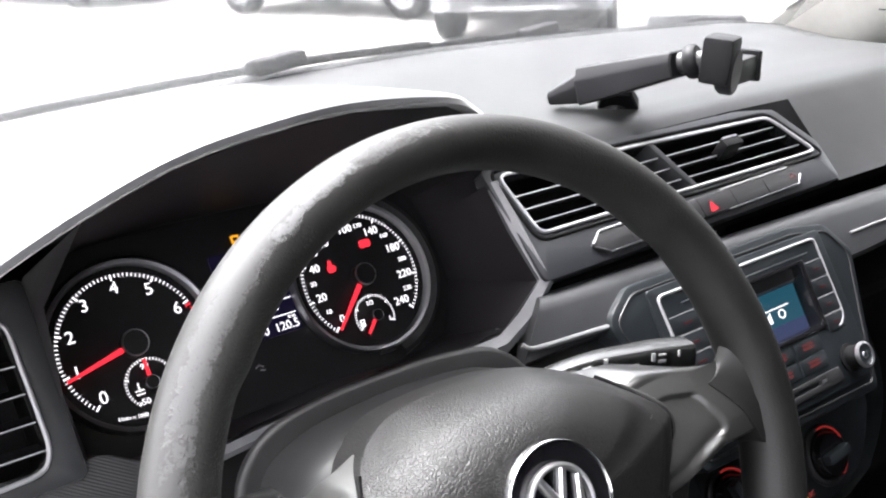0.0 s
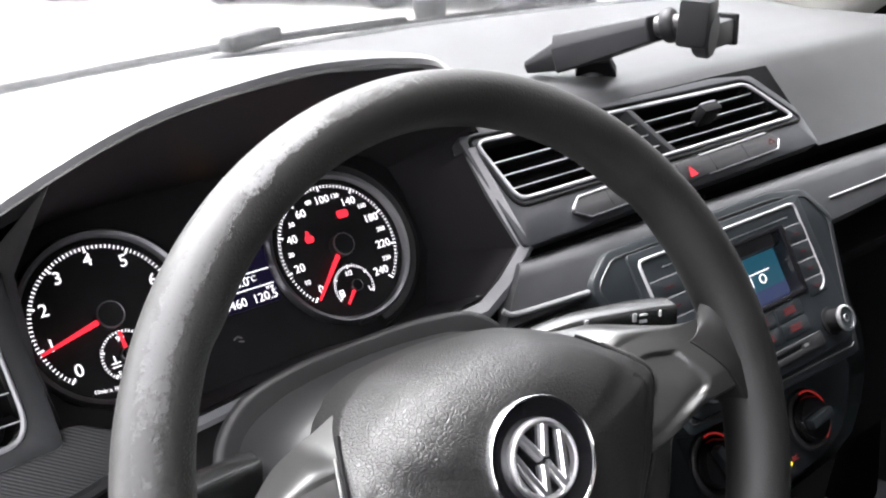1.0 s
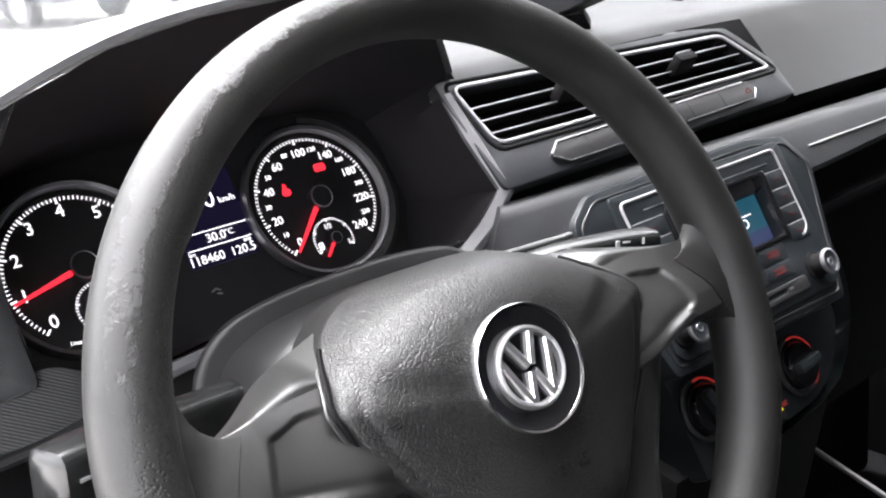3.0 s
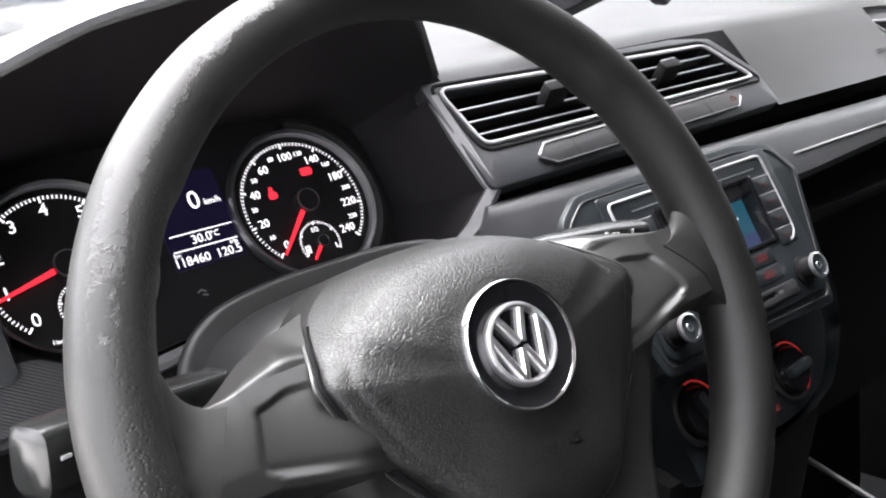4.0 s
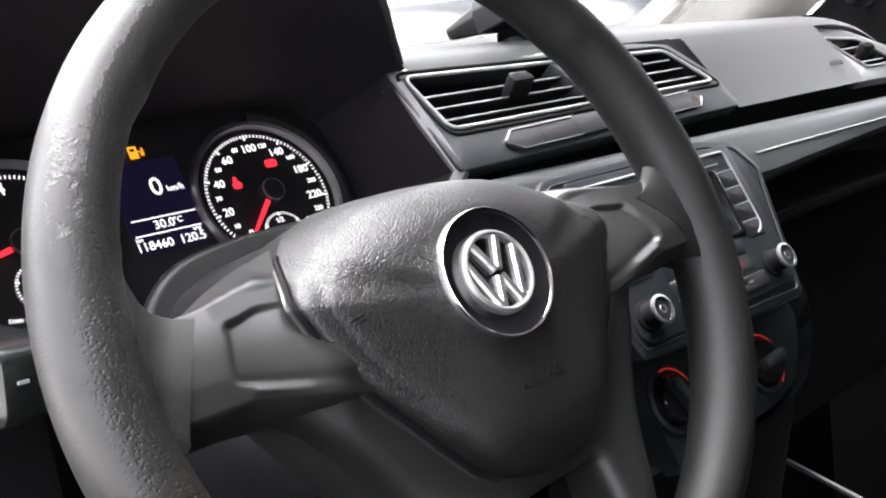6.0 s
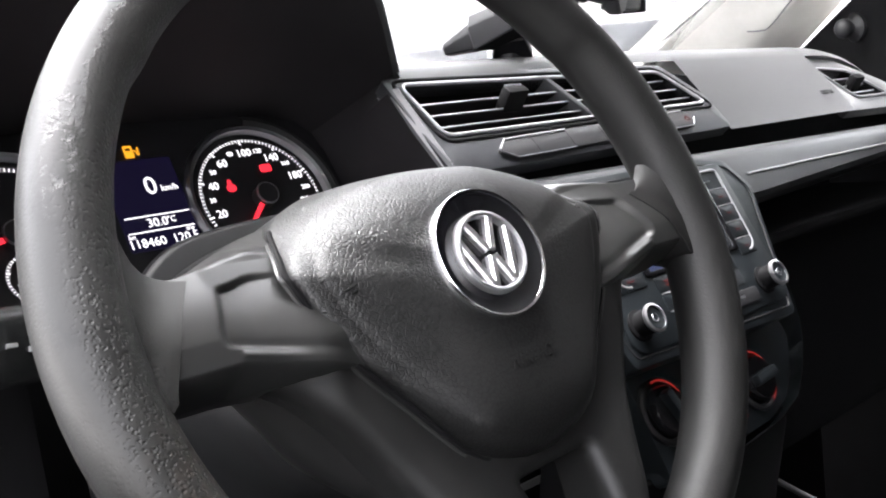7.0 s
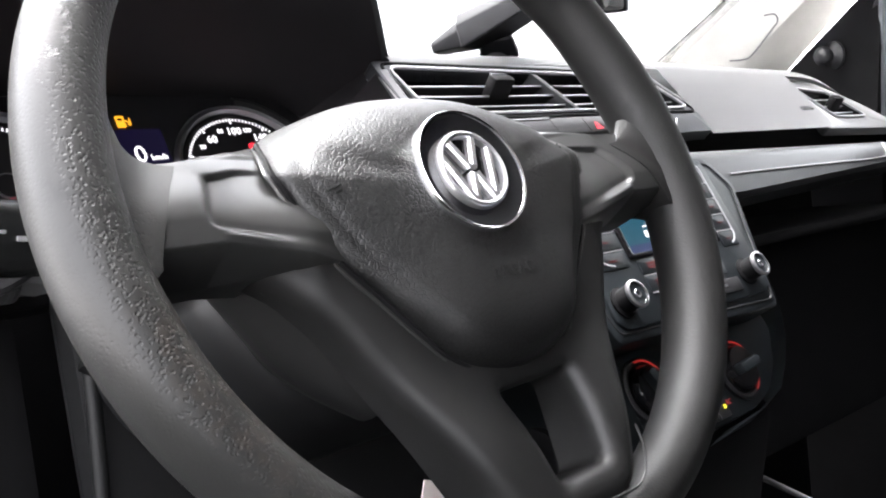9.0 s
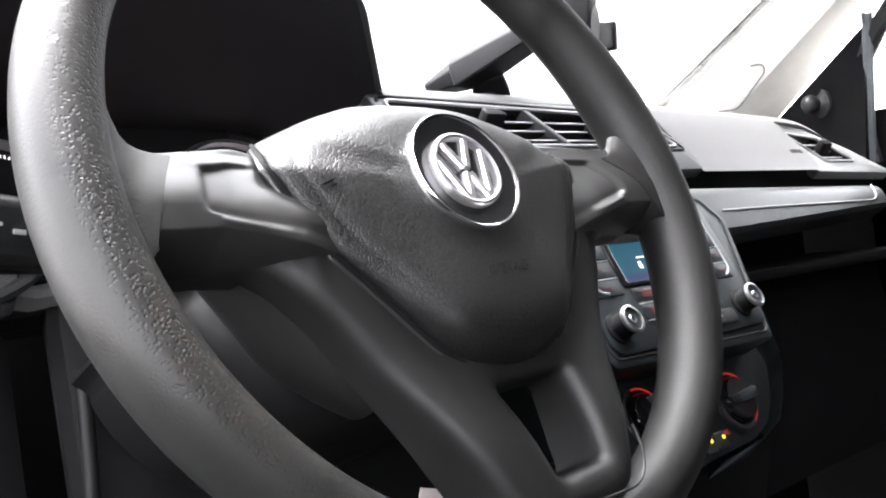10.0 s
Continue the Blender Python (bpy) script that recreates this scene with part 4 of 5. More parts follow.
wheel = thing("steering_wheel", "worn dark grey steering wheel with a round emblem", "steering wheel", (0, 0.02, 0.95))


def smooth(x):
    x = min(1.0, max(0.0, x))
    return x * x * (3 - 2 * x)


def graph(table, x):
    """A value read off a table of (x, y) pairs, straight between them."""
    for (x0, y0), (x1, y1) in zip(table, table[1:]):
        if x <= x1:
            return y0 + (y1 - y0) * max(0.0, (x - x0) / (x1 - x0))
    return table[-1][1]


# rim: a thicker thumb grip on the upper arc that steps down towards the side spokes
bm, loops = bmesh.new(), []
for i in range(240):
    a = 2 * math.pi * i / 240
    deg = math.degrees(a)
    r = WT - 0.0007 * math.sin(a) + 0.0015 * math.cos(2 * a)
    grip = smooth((deg - 35) / 5) * smooth((146 - deg) / 6)
    ring = []
    for k in range(28):
        b = 2 * math.pi * k / 28
        rho, n = r * math.cos(b), r * 1.15 * math.sin(b)
        inner = smooth((-math.cos(b) + 0.15) / 0.9)
        rho -= 0.0022 * grip * inner
        q = WR + rho
        ring.append((WU + q * math.cos(a), WV + q * math.sin(a), WN + n))
    loops.append(ring)
loft(bm, loops + [loops[0]])
bmesh.ops.remove_doubles(bm, verts=bm.verts, dist=1e-6)
bm.transform(WHEEL)
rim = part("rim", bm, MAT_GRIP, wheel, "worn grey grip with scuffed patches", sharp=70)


def front(v):
    t = (v + 0.030) / 0.0335
    return 0.0030 - 0.0165 * max(0.0, t) ** 1.4 - 0.0015 * min(0.0, t) ** 2


def arch(v, u):
    """The side spokes' front: it leans back towards the top, crests low down and turns under."""
    v += 0.25 * max(0.0, 0.128 - u)
    return front(v) - 0.026 * min(1.0, max(0.0, (-0.0400 - v) / 0.0095)) ** 1.3


def spoke_root(s):
    """The grip's thickened root, drawn in to a straight end where the side spoke is let into it."""
    bm = bmesh.new()
    secs = []
    for d, up, dn, th, n in ((0.0, 0.062, 0.075, 0.0120, 0.0), (0.006, 0.054, 0.068, 0.0130, -0.001), (0.012, 0.045, 0.060, 0.0138, -0.002), (0.016, 0.0375, 0.054, 0.0140, -0.003), (0.020, 0.0305, 0.048, 0.0142, -0.0045), (0.024, 0.0255, 0.043, 0.0145, -0.0060),
                             (0.028, 0.0222, 0.039, 0.0148, -0.0070), (0.032, 0.0200, 0.0365, 0.0152, -0.0078), (0.036, 0.0190, 0.0350, 0.0156, -0.0085), (0.0395, 0.0186, 0.0342, 0.0160, -0.0088), (0.0400, 0.0178, 0.0335, 0.0140, -0.0100)):
        ring = []
        for t in (2 * math.pi * k / 40 for k in range(40)):
            arc = math.copysign(abs(math.sin(t)) ** 0.75, math.sin(t)) * (up * (0.68 if s > 0 else 1.0) if math.sin(t) > 0 else dn)
            a = arc / WR
            r = WR - d * max(0.45, 0.85 + 12.5 * arc)
            v = WV + 0.002 + r * math.sin(a)
            h = WN + n + th * (abs(math.cos(t)) ** 0.7 if math.cos(t) > 0 else -0.55 * abs(math.cos(t)))
            if math.cos(t) < 0:
                h -= 0.018 * smooth((d - 0.020) / 0.02) * abs(math.cos(t)) ** 0.7
            else:
                h += (front(v) + 0.0008 - 0.005 * smooth((-0.045 - v) / 0.03) - h) * smooth((d - 0.006) / 0.026)
            ring.append((WU + s * r * math.cos(a), v, h))
        secs.append(ring)
    loft(bm, secs, True, (True, True))
    bm.transform(WHEEL)
    part("grip_root", bm, MAT_GRIP, rim, sharp=60)


spoke_root(-1)
spoke_root(1)

half = [(0.0, 0.018), (0.055, 0.014), (0.078, 0.000), (0.083, -0.020), (0.090, -0.030), (0.128, -0.036), (0.122, -0.046), (0.104, -0.056), (0.086, -0.078), (0.072, -0.104), (0.057, -0.132), (0.047, -0.155), (0.041, -0.170), (0.032, -0.182), (0.010, -0.1845)]
body = [(u - 0.002, v) for u, v in half] + [(-u - 0.004, v) for u, v in half[::-1] if u > 0]
gap = rounded([(-0.0235, -0.1215), (0.0262, -0.1195), (0.0222, -0.165), (-0.0125, -0.167)], 0.005)


def forward(bm):
    """The lower spoke stands further towards the driver than the side spokes."""
    inv = WHEEL.inverted()
    for vert in bm.verts:
        p = inv @ vert.co
        if p.z > -0.018:
            t = min(1.0, max(0.0, (-p.y - 0.095) / 0.06))
            p.z += 0.010 * t * t * (3 - 2 * t)
            s = min(1.0, max(0.0, (abs(p.x + 0.004) - 0.088) / 0.03))
            q = min(1.0, max(0.0, (-p.y - 0.026) / 0.022))
            p.z -= 0.010 * s * q * q
            vert.co = WHEEL @ p
    return bm


bm = plate(rounded(body, 0.008, 3), -0.028, -0.0035, 0.007, WHEEL, [gap])
bmesh.ops.subdivide_edges(bm, edges=[e for e in bm.edges if e.calc_length() > 0.012], cuts=2, use_grid_fill=True)
spokes = part("spokes", forward(bm), MAT_LEG, wheel, "grey plastic spoke moulding", sharp=60)


def recess(v, u):
    """Depth of the shallow tray in a side spoke: a steep outer end, a turned-up lower lip, fading out towards the hub."""
    top = -0.0050 - 0.0030 * smooth((u - 0.104) / 0.018) - 0.06 * max(0.0, 0.110 - u)
    foot = -0.0350 - 0.27 * max(0.0, 0.131 - u)
    low = max(0.0, (-0.0245 - v) / 0.0105)
    end = 0.1275 - 0.46 * (v + 0.017) - 0.009 * (1 - math.sqrt(max(0.0, 1 - min(1.0, low) ** 2)))
    d_end, d_top, d_foot = end - u, top - v, v - foot
    fade = smooth((u - 0.090) / 0.026)
    k = smooth((d_end + 0.0028) / 0.0062) * smooth((d_top + 0.0006) / 0.0040) * smooth((d_foot + 0.0012) / 0.0050)
    lip = 0.0007 * math.exp(-((d_foot + 0.0014) / 0.0016) ** 2) * smooth((u - 0.096) / 0.02) * smooth((d_end + 0.002) / 0.004)
    return 0.0034 * k * (0.25 + 0.75 * fade) - lip


for s in (-1, 1):
    bm, rows = bmesh.new(), []
    for i in range(110):
        u = 0.066 + 0.0940 * i / 109
        back = Vector((0.0185 - 0.0225 * max(0.0, (u - 0.082) / 0.058) ** 1.2, -0.048 + 0.018 * smooth((u - 0.10) / 0.035)))
        raised = 0.0045 * smooth((u - 0.080) / 0.030) if s > 0 else 0.0
        back.x += raised + 0.25 * max(0.0, 0.082 - u)
        back.y -= 0.30 * max(0.0, 0.082 - u)
        near = smooth((0.102 - u) / 0.020)
        crest = 0.0015 - 0.003 * smooth((u - 0.11) / 0.03) + raised * 0.5
        lip_pt = Vector((crest, arch(crest, u)))
        mid = Vector((back.x * (0.55 - 0.30 * near) + 0.002 * (1 - near), -0.016 - 0.004 * near))
        row = []
        for k in range(9):
            t = k / 9
            q = back * (1 - t) ** 2 + mid * 2 * t * (1 - t) + lip_pt * t * t
            row.append((s * u + HC, q.x, q.y))
        foot = -0.0495 - 0.10 * max(0.0, 0.128 - u) + 0.5 * max(0.0, u - 0.148)
        for j in range(111):
            v = crest + (foot - crest) * j / 110
            sink = 0.005 * smooth((0.096 - u) / 0.020) * smooth((-0.034 - v) / 0.020)
            row.append((s * u + HC, v, arch(v, u) - recess(v, u) - sink))
        rows.append(row + [(s * u + HC, foot - 0.0005, -0.034)])
    loft(bm, rows, False)
    bm.transform(WHEEL)
    part("spoke_arm", bm, MAT_SPOKE, spokes, "curved grey side spoke with a shallow tray", sharp=60)
for s in (-1, 1):
    inner = spline([(0.118, -0.040, -0.022), (0.102, -0.056, -0.022), (0.085, -0.076, -0.022), (0.071, -0.100, -0.022), (0.062, -0.112, -0.022)], 5, False)
    outer = spline([(0.110, -0.036, -0.064), (0.099, -0.058, -0.064), (0.0885, -0.079, -0.064), (0.071, -0.096, -0.064), (0.054, -0.108, -0.064)], 5, False)
    bm, rows = bmesh.new(), []
    for a, b in zip(inner, outer):
        a, b = Vector(a), Vector(b)
        swell = Vector(((b.x + a.x) * 0.03, -0.004, 0.0))
        row = [a.lerp(b, t) + swell * math.sin(math.pi * t) for t in (0.0, 0.2, 0.4, 0.6, 0.8, 1.0)] + [b + Vector((-0.003, 0.003, -0.002)), b + Vector((-0.006, 0.006, 0.004))]
        rows.append([(s * p.x - 0.003, p.y, p.z) for p in row])
    loft(bm, rows, False)
    bm.transform(WHEEL)
    part("hub_shell", bm, MAT_LEG, spokes, "dark shell behind the hub", sharp=60)
line = rounded([(0.0425, -0.150), (0.0420, -0.170), (0.032, -0.1815), (-0.036, -0.1815)], 0.010)[3:-3]
part("insert_line", sweep([(u, v, 0.0035 + 0.005 * min(1.0, max(0.0, (-v - 0.115) / 0.04))) for u, v in line], 0.0007, seg=6, m=WHEEL), MAT_LEG, spokes, "fine raised edge line")

# airbag pad: a shield let into the spokes, whose top rolls back over the column
rimline = [(0.0, 0.0365, -0.054), (0.030, 0.0350, -0.054), (0.046, 0.0315, -0.052), (0.0625, 0.0240, -0.045), (0.0750, 0.0150, -0.034), (0.0825, 0.0060, -0.023), (0.0885, -0.003, -0.0130), (0.0925, -0.0105, -0.0068), (0.0920, -0.0165, -0.0043),
           (0.087, -0.030, -0.004), (0.0805, -0.043, -0.004), (0.0735, -0.055, -0.004), (0.0615, -0.070, -0.004), (0.0465, -0.090, -0.004), (0.0375, -0.101, -0.004), (0.0265, -0.1085, -0.004), (0.013, -0.113, -0.004), (0.0, -0.1145, -0.004)]
rimline = [(HC - u, v, n) for u, v, n in rimline] + [(HC + 1.05 * u, v, n) for u, v, n in rimline[-2:0:-1]]
ring0 = spline(rimline, 6)
CROWN = Vector((HC, -0.034, 0.0))
OVER_TOP = [(0, 0), (0.03, 0.17), (0.06, 0.33), (0.092, 0.47), (0.146, 0.645), (0.20, 0.735), (0.241, 0.79), (0.30, 0.85), (0.376, 0.915), (0.52, 0.965), (0.7, 0.99), (1, 1)]
AT_SIDE = [(0, 0), (0.004, 0.13), (0.015, 0.24), (0.035, 0.31), (0.07, 0.37), (0.10, 0.40), (0.115, 0.44), (0.135, 0.51), (0.17, 0.57), (0.22, 0.63), (0.32, 0.74), (0.46, 0.87), (0.6, 0.95), (0.8, 1), (1, 1)]
AT_FOOT = [(0, 0), (0.01, 0.20), (0.03, 0.42), (0.06, 0.62), (0.10, 0.77), (0.15, 0.86), (0.25, 0.93), (0.45, 0.97), (0.7, 1), (1, 1)]
loops3 = [[(u, v - 0.002 * smooth((-v - 0.02) / 0.05), n - 0.03) for u, v, n in ring0], [(u, v, n - 0.004) for u, v, n in ring0]]
for s in (0.0, 0.002, 0.005, 0.01, 0.018, 0.03, 0.045, 0.06, 0.08, 0.095, 0.105, 0.115, 0.128, 0.145, 0.17, 0.20, 0.24, 0.28, 0.33, 0.40, 0.48, 0.57, 0.67, 0.78):
    lp = []
    for u, v, n in ring0:
        over = smooth((-0.006 - n) / 0.022)
        low = smooth((-0.045 - v) / 0.065)
        g = graph(OVER_TOP, s) * over + (1 - over) * (graph(AT_SIDE, s) * (1 - low) + graph(AT_FOOT, s) * low)
        v2 = CROWN.y + (v - CROWN.y) * (1 - s)
        peak = 0.0118 + 0.06 * (-0.024 - max(-0.09, min(0.01, v2)))
        lp.append((CROWN.x + (u - CROWN.x) * (1 - s), v2, n + (peak - n) * g))
    loops3.append(lp)
bm = bmesh.new()
loft(bm, loops3, True, (False, True))
bm.transform(WHEEL)
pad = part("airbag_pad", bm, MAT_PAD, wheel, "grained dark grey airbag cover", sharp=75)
seam = [(HC + (p[0] - HC) * 1.012, p[1] - (0.0010 if p[1] < -0.05 else 0.0), p[2] + 0.0006) for p in ring0 if p[1] < 0.0150]
first = max(range(len(seam)), key=lambda i: (Vector(seam[i]) - Vector(seam[i - 1])).length)
seam = seam[first:] + seam[:first]
part("pad_seam", sweep(seam, 0.0014, False, 6, m=WHEEL), MAT_MATT, pad, "dark seam round the cover")
part("pad_bead", sweep([(HC + (u - HC) * 1.026, v - (0.0024 if v < -0.05 else 0.0), n - 0.0004) for u, v, n in seam if v < 0.008], 0.0011, False, 6, m=WHEEL), MAT_SPOKE, spokes, "fine raised bead beside the seam")


def pad_height(u, v):
    """Height of the cover's front at a place."""
    best = min((p for lp in loops3[2:] for p in lp), key=lambda p: (p[0] - u) ** 2 + (p[1] - v) ** 2)
    return best[2]


for us, dv in (((-0.0835, -0.0800, -0.0760), -0.0238), ((-0.0795, -0.0765), -0.0262)):
    part("scuff", sweep([(u, dv + 0.28 * (u + 0.08), pad_height(u, dv) + 0.0002) for u in us], [0.0003, 0.0006, 0.0002][:len(us)], seg=6, m=WHEEL), MAT_MATT, pad, "small dark nick")
lettering("airbag_mark", "AIRBAG", 0.0080, MAT_PAD, pad, WHEEL @ at(-0.0045, -0.0735, pad_height(-0.0045, -0.0735) + 0.0001, 2), 0.0002, "embossed mark")
bm = bmesh.new()
for k in range(4):
    sweep([(0.074, -0.0105, 0.0), (0.0765 + 0.0012 * k, -0.0085 - 0.0024 * k, 0.0)], 0.0004, seg=5, bm=bm, m=WHEEL @ Matrix.Translation((0, 0, pad_height(0.076, -0.010) + 0.0002)))
part("cast_mark", bm, MAT_PAD, pad, "small embossed mark")

# emblem: a glossy black dish in a chrome ring, with a raised chrome mark
EM = WHEEL @ at(-0.0063, -0.0243, 0.0137) @ pose(0, 0, 0, -3.4, -2, 0)
em = part("emblem", lathe([(0.0292, -0.004), (0.0292, 0.0006), (0.0270, 0.0004), (0.0225, -0.0012), (0.0005, -0.0016)], EM, 56), MAT_GLOSS, wheel, "round glossy black emblem with a chrome mark")
part("outer_ring", lathe([(0.0306, -0.004), (0.0306, 0.0010), (0.0300, 0.0018), (0.0291, 0.0014), (0.0287, -0.0004)], EM, 72, caps=(False, False)), MAT_CHROME, em, "chrome outer ring")
MARK = EM @ pose(0, 0, 0, 0, 0, 4.5)
part("inner_ring", lathe([(0.0196, -0.0016), (0.0196, 0.0010), (0.0190, 0.0022), (0.0180, 0.0026), (0.0168, 0.0020), (0.0164, -0.0014)], MARK, 72, caps=(False, False)), MAT_SATIN, em, "chrome inner ring")
for pts in (((-0.0078, 0.0154), (-0.0011, 0.0012)), ((0.0078, 0.0154), (0.0011, 0.0012)), ((-0.0150, 0.0086), (-0.0068, -0.0153)), ((0.0150, 0.0086), (0.0068, -0.0153)), ((-0.0058, -0.0153), (-0.0008, -0.0020)), ((0.0058, -0.0153), (0.0008, -0.0020))):
    (a0, b0), (a1, b1) = pts
    d = Vector((a1 - a0, b1 - b0)).normalized()
    w = Vector((-d.y, d.x)) * 0.0021
    bm = bmesh.new()
    loft(bm, [[(a + sx * w.x * k, b + sx * w.y * k, h) for sx, k, h in ((-1, 1.15, -0.0014), (-1, 1.0, 0.0008), (-1, 0.55, 0.0019), (1, 0.55, 0.0019), (1, 1.0, 0.0008), (1, 1.15, -0.0014))] for a, b in ((a0, b0), (a1, b1))], True, (True, True))
    bm.transform(MARK)
    part("bar", bm, MAT_SATIN, em, "slanting chrome bar", sharp=25)

# ---- steering column cover, stalks, keys ----
column = thing("steering_column", "dark grey plastic steering column cover", "column cover", (0, 0.1, 0.8))


def cover(half, name, label, depths):
    """A moulded shell round the column: depths of (distance behind the wheel, size)."""
    ring = half + [(-u, v) for u, v in half[::-1] if u > 0]
    ring = spline(ring, 4) if len(half) > 7 else rounded(ring, 0.010, 3)
    bm = bmesh.new()
    loft(bm, [[(HC + u * k, (v + 0.03) * k - 0.03, -d) for u, v in ring] for d, k in depths], True, (True, True))
    bm.transform(WHEEL)
    return part(name, bm, MAT_COLUMN, column, label, sharp=50)


top = [(0.0, 0.047), (0.035, 0.0465), (0.068, 0.0425), (0.086, 0.0355), (0.099, 0.0240), (0.106, 0.0100), (0.108, -0.008), (0.106, -0.030)]
cover(top, "upper_cover", "grey upper column cover", ((0.117, 0.955), (0.1185, 0.985), (0.122, 1.0), (0.130, 0.97), (0.15, 0.86), (0.20, 0.62)))
collar = [(0.0, 0.0345), (0.046, 0.0315), (0.067, 0.0265), (0.083, 0.0185), (0.091, 0.0060), (0.092, -0.010), (0.088, -0.030), (0.050, -0.050)]
cover(collar, "column_collar", "raised smooth collar behind the wheel", ((0.062, 0.80), (0.066, 0.90), (0.074, 0.955), (0.084, 0.985), (0.092, 1.0), (0.122, 1.04)))
low = [(0.098, -0.026), (0.106, -0.040), (0.1035, -0.055), (0.094, -0.074), (0.077, -0.094), (0.050, -0.108), (0.018, -0.115), (0.0, -0.118)]
cover(low, "lower_cover", "grey lower column cover", ((0.060, 0.90), (0.062, 0.945), (0.067, 0.98), (0.076, 1.0), (0.11, 1.0), (0.20, 0.95)))
hole_m = WHEEL @ Matrix.Translation((-0.0965, -0.0010, -0.1165)) @ pose(0, 0, 0, 8, -14, 0)
part("screw_hole", lathe([(0.0078, -0.006), (0.0078, 0.0012), (0.0066, 0.0016), (0.0062, -0.001), (0.0005, -0.002)], hole_m, 20), MAT_SEAL, column, "dark round screw recess")


def box_wave(fn, a):
    """A circle's coordinate squared up towards a rounded box."""
    return math.copysign(abs(fn(a)) ** 0.45, fn(a))


def stalk(name, pts, radii, label, marks):
    """A lever whose printed marks lie on its driver's side: marks of (share of the length, lift, width, height)."""
    ob = thing(name, label, "stalk", pts[0])
    line = spline(pts, 6, False)
    k = len(line) - 1
    rad = [radii[0] + (radii[1] - radii[0]) * min(1.0, 1.4 * i / k) for i in range(k)] + [radii[1] * 0.97]
    bm, loops = bmesh.new(), []
    for i, p in enumerate(line + [line[-1]]):
        d = (Vector(line[min(i + 1, k)]) - Vector(line[max(0, min(i, k) - 1)])).normalized()
        across = d.cross(Vector((0, 0, 1))).normalized()
        high = across.cross(d)
        r, q = rad[min(i, k)], (1.0, 0.78)[i > k]
        p = Vector(p) + d * (0.002 if i > k else 0.0)
        loops.append([p + across * r * q * box_wave(math.cos, a) + high * r * q * 1.25 * box_wave(math.sin, a) for a in (2 * math.pi * j / 24 for j in range(24))])
    loft(bm, loops, True, (True, True))
    arm = part("lever", bm, MAT_STALK, ob)
    for t, lift, w, h in marks:
        i = min(k - 1, int(t * k))
        p, d = Vector(line[i]), (Vector(line[i + 1]) - Vector(line[i])).normalized()
        side_v = Vector((0, -1, 0))
        side_v = (side_v - d * side_v.dot(d)).normalized()
        up_v = side_v.cross(d) if d.x < 0 else d.cross(side_v) * -1
        m = Matrix((d, up_v, side_v)).transposed().to_4x4()
        m.translation = p + side_v * rad[i] * 1.06 + up_v * rad[i] * (lift - 0.4)
        part("mark", box(w, h, 0.0008, m), MAT_LINES, arm, "pale printed mark")
    return ob


stalk("indicator_stalk", [(-0.085, 0.100, 0.912), (-0.13, 0.092, 0.916), (-0.17, 0.080, 0.921), (-0.199, 0.070, 0.9245)], (0.009, 0.0125), "black slab-sided indicator stalk with pale marks",
      [(0.72, 0.5, 0.006, 0.0012), (0.72, 0.1, 0.004, 0.002), (0.82, 0.4, 0.006, 0.002), (0.92, 0.2, 0.005, 0.0015)])
stalk("wiper_stalk", [(0.080, 0.085, 0.929), (0.11, 0.076, 0.931), (0.145, 0.064, 0.929), (0.174, 0.055, 0.926)], (0.007, 0.0105), "black wiper stalk with pale marks",
      [(0.32, 1.25, 0.006, 0.0010), (0.32, 1.0, 0.006, 0.0010), (0.44, 1.35, 0.0025, 0.0040), (0.44, 0.75, 0.0022, 0.0030), (0.56, 0.8, 0.006, 0.0012), (0.68, 1.15, 0.0025, 0.0050), (0.77, 1.25, 0.005, 0.0010), (0.77, 0.85, 0.005, 0.0018), (0.88, 1.2, 0.0012, 0.0040)])

keys = thing("key_bunch", "ignition key with a pale paper tag and a yellow tag", "keys", (0.02, 0.03, 0.80))
part("key", box(0.012, 0.05, 0.004, pose(0.022, 0.045, 0.806, 0, 90, 0), 0.001), MAT_SATIN, keys, "metal key in the lock")
part("key_head", box(0.008, 0.022, 0.030, pose(0.022, 0.026, 0.800), 0.004), MAT_BLACK, keys, "black key head")
part("key_ring", sweep([(0.018 + 0.010 * math.cos(a), 0.024, 0.786 + 0.010 * math.sin(a)) for a in (2 * math.pi * i / 20 for i in range(20))], 0.0009, True, 6, up=(0, 1, 0)), MAT_CHROME, keys, "steel ring")
tag = part("paper_tag", box(0.022, 0.0012, 0.050, pose(-0.012, 0.022, 0.758, 0, 16, -12), 0.0004), MAT_TAG, keys, "pale paper tag")
part("tag_hole", lathe([(0.0016, -0.0010), (0.0016, 0.0010)], pose(-0.013, 0.0215, 0.754, 90), 10), MAT_MATT, tag)
part("metal_tag", box(0.012, 0.0014, 0.046, pose(0.005, 0.021, 0.763, 0, 3, 8), 0.0005), MAT_SATIN, keys, "metal key blade")
part("yellow_tag", box(0.008, 0.003, 0.030, pose(0.018, 0.022, 0.768, 0, -8, 20), 0.001), MAT_YELLOW, keys, "yellow plastic tag")

# ---- centre stack: surround, radio, heater panel ----
stack = thing("centre_stack", "dark blue-grey plastic centre stack surround", "console", (0.35, 0.12, 0.6))
sur = [(0.200, 0.060), (0.204, 0.071), (0.227, 0.087), (0.425, 0.087), (0.472, 0.0795), (0.496, 0.050), (0.461, -0.068), (0.238, -0.062), (0.222, -0.01)]
part("surround", plate(rounded(sur, 0.006), -0.05, 0.002, 0.003, RADIO, [rect(0.293, -0.001, 0.421, 0.0575)]), MAT_STACK, stack, "dark plastic surround")
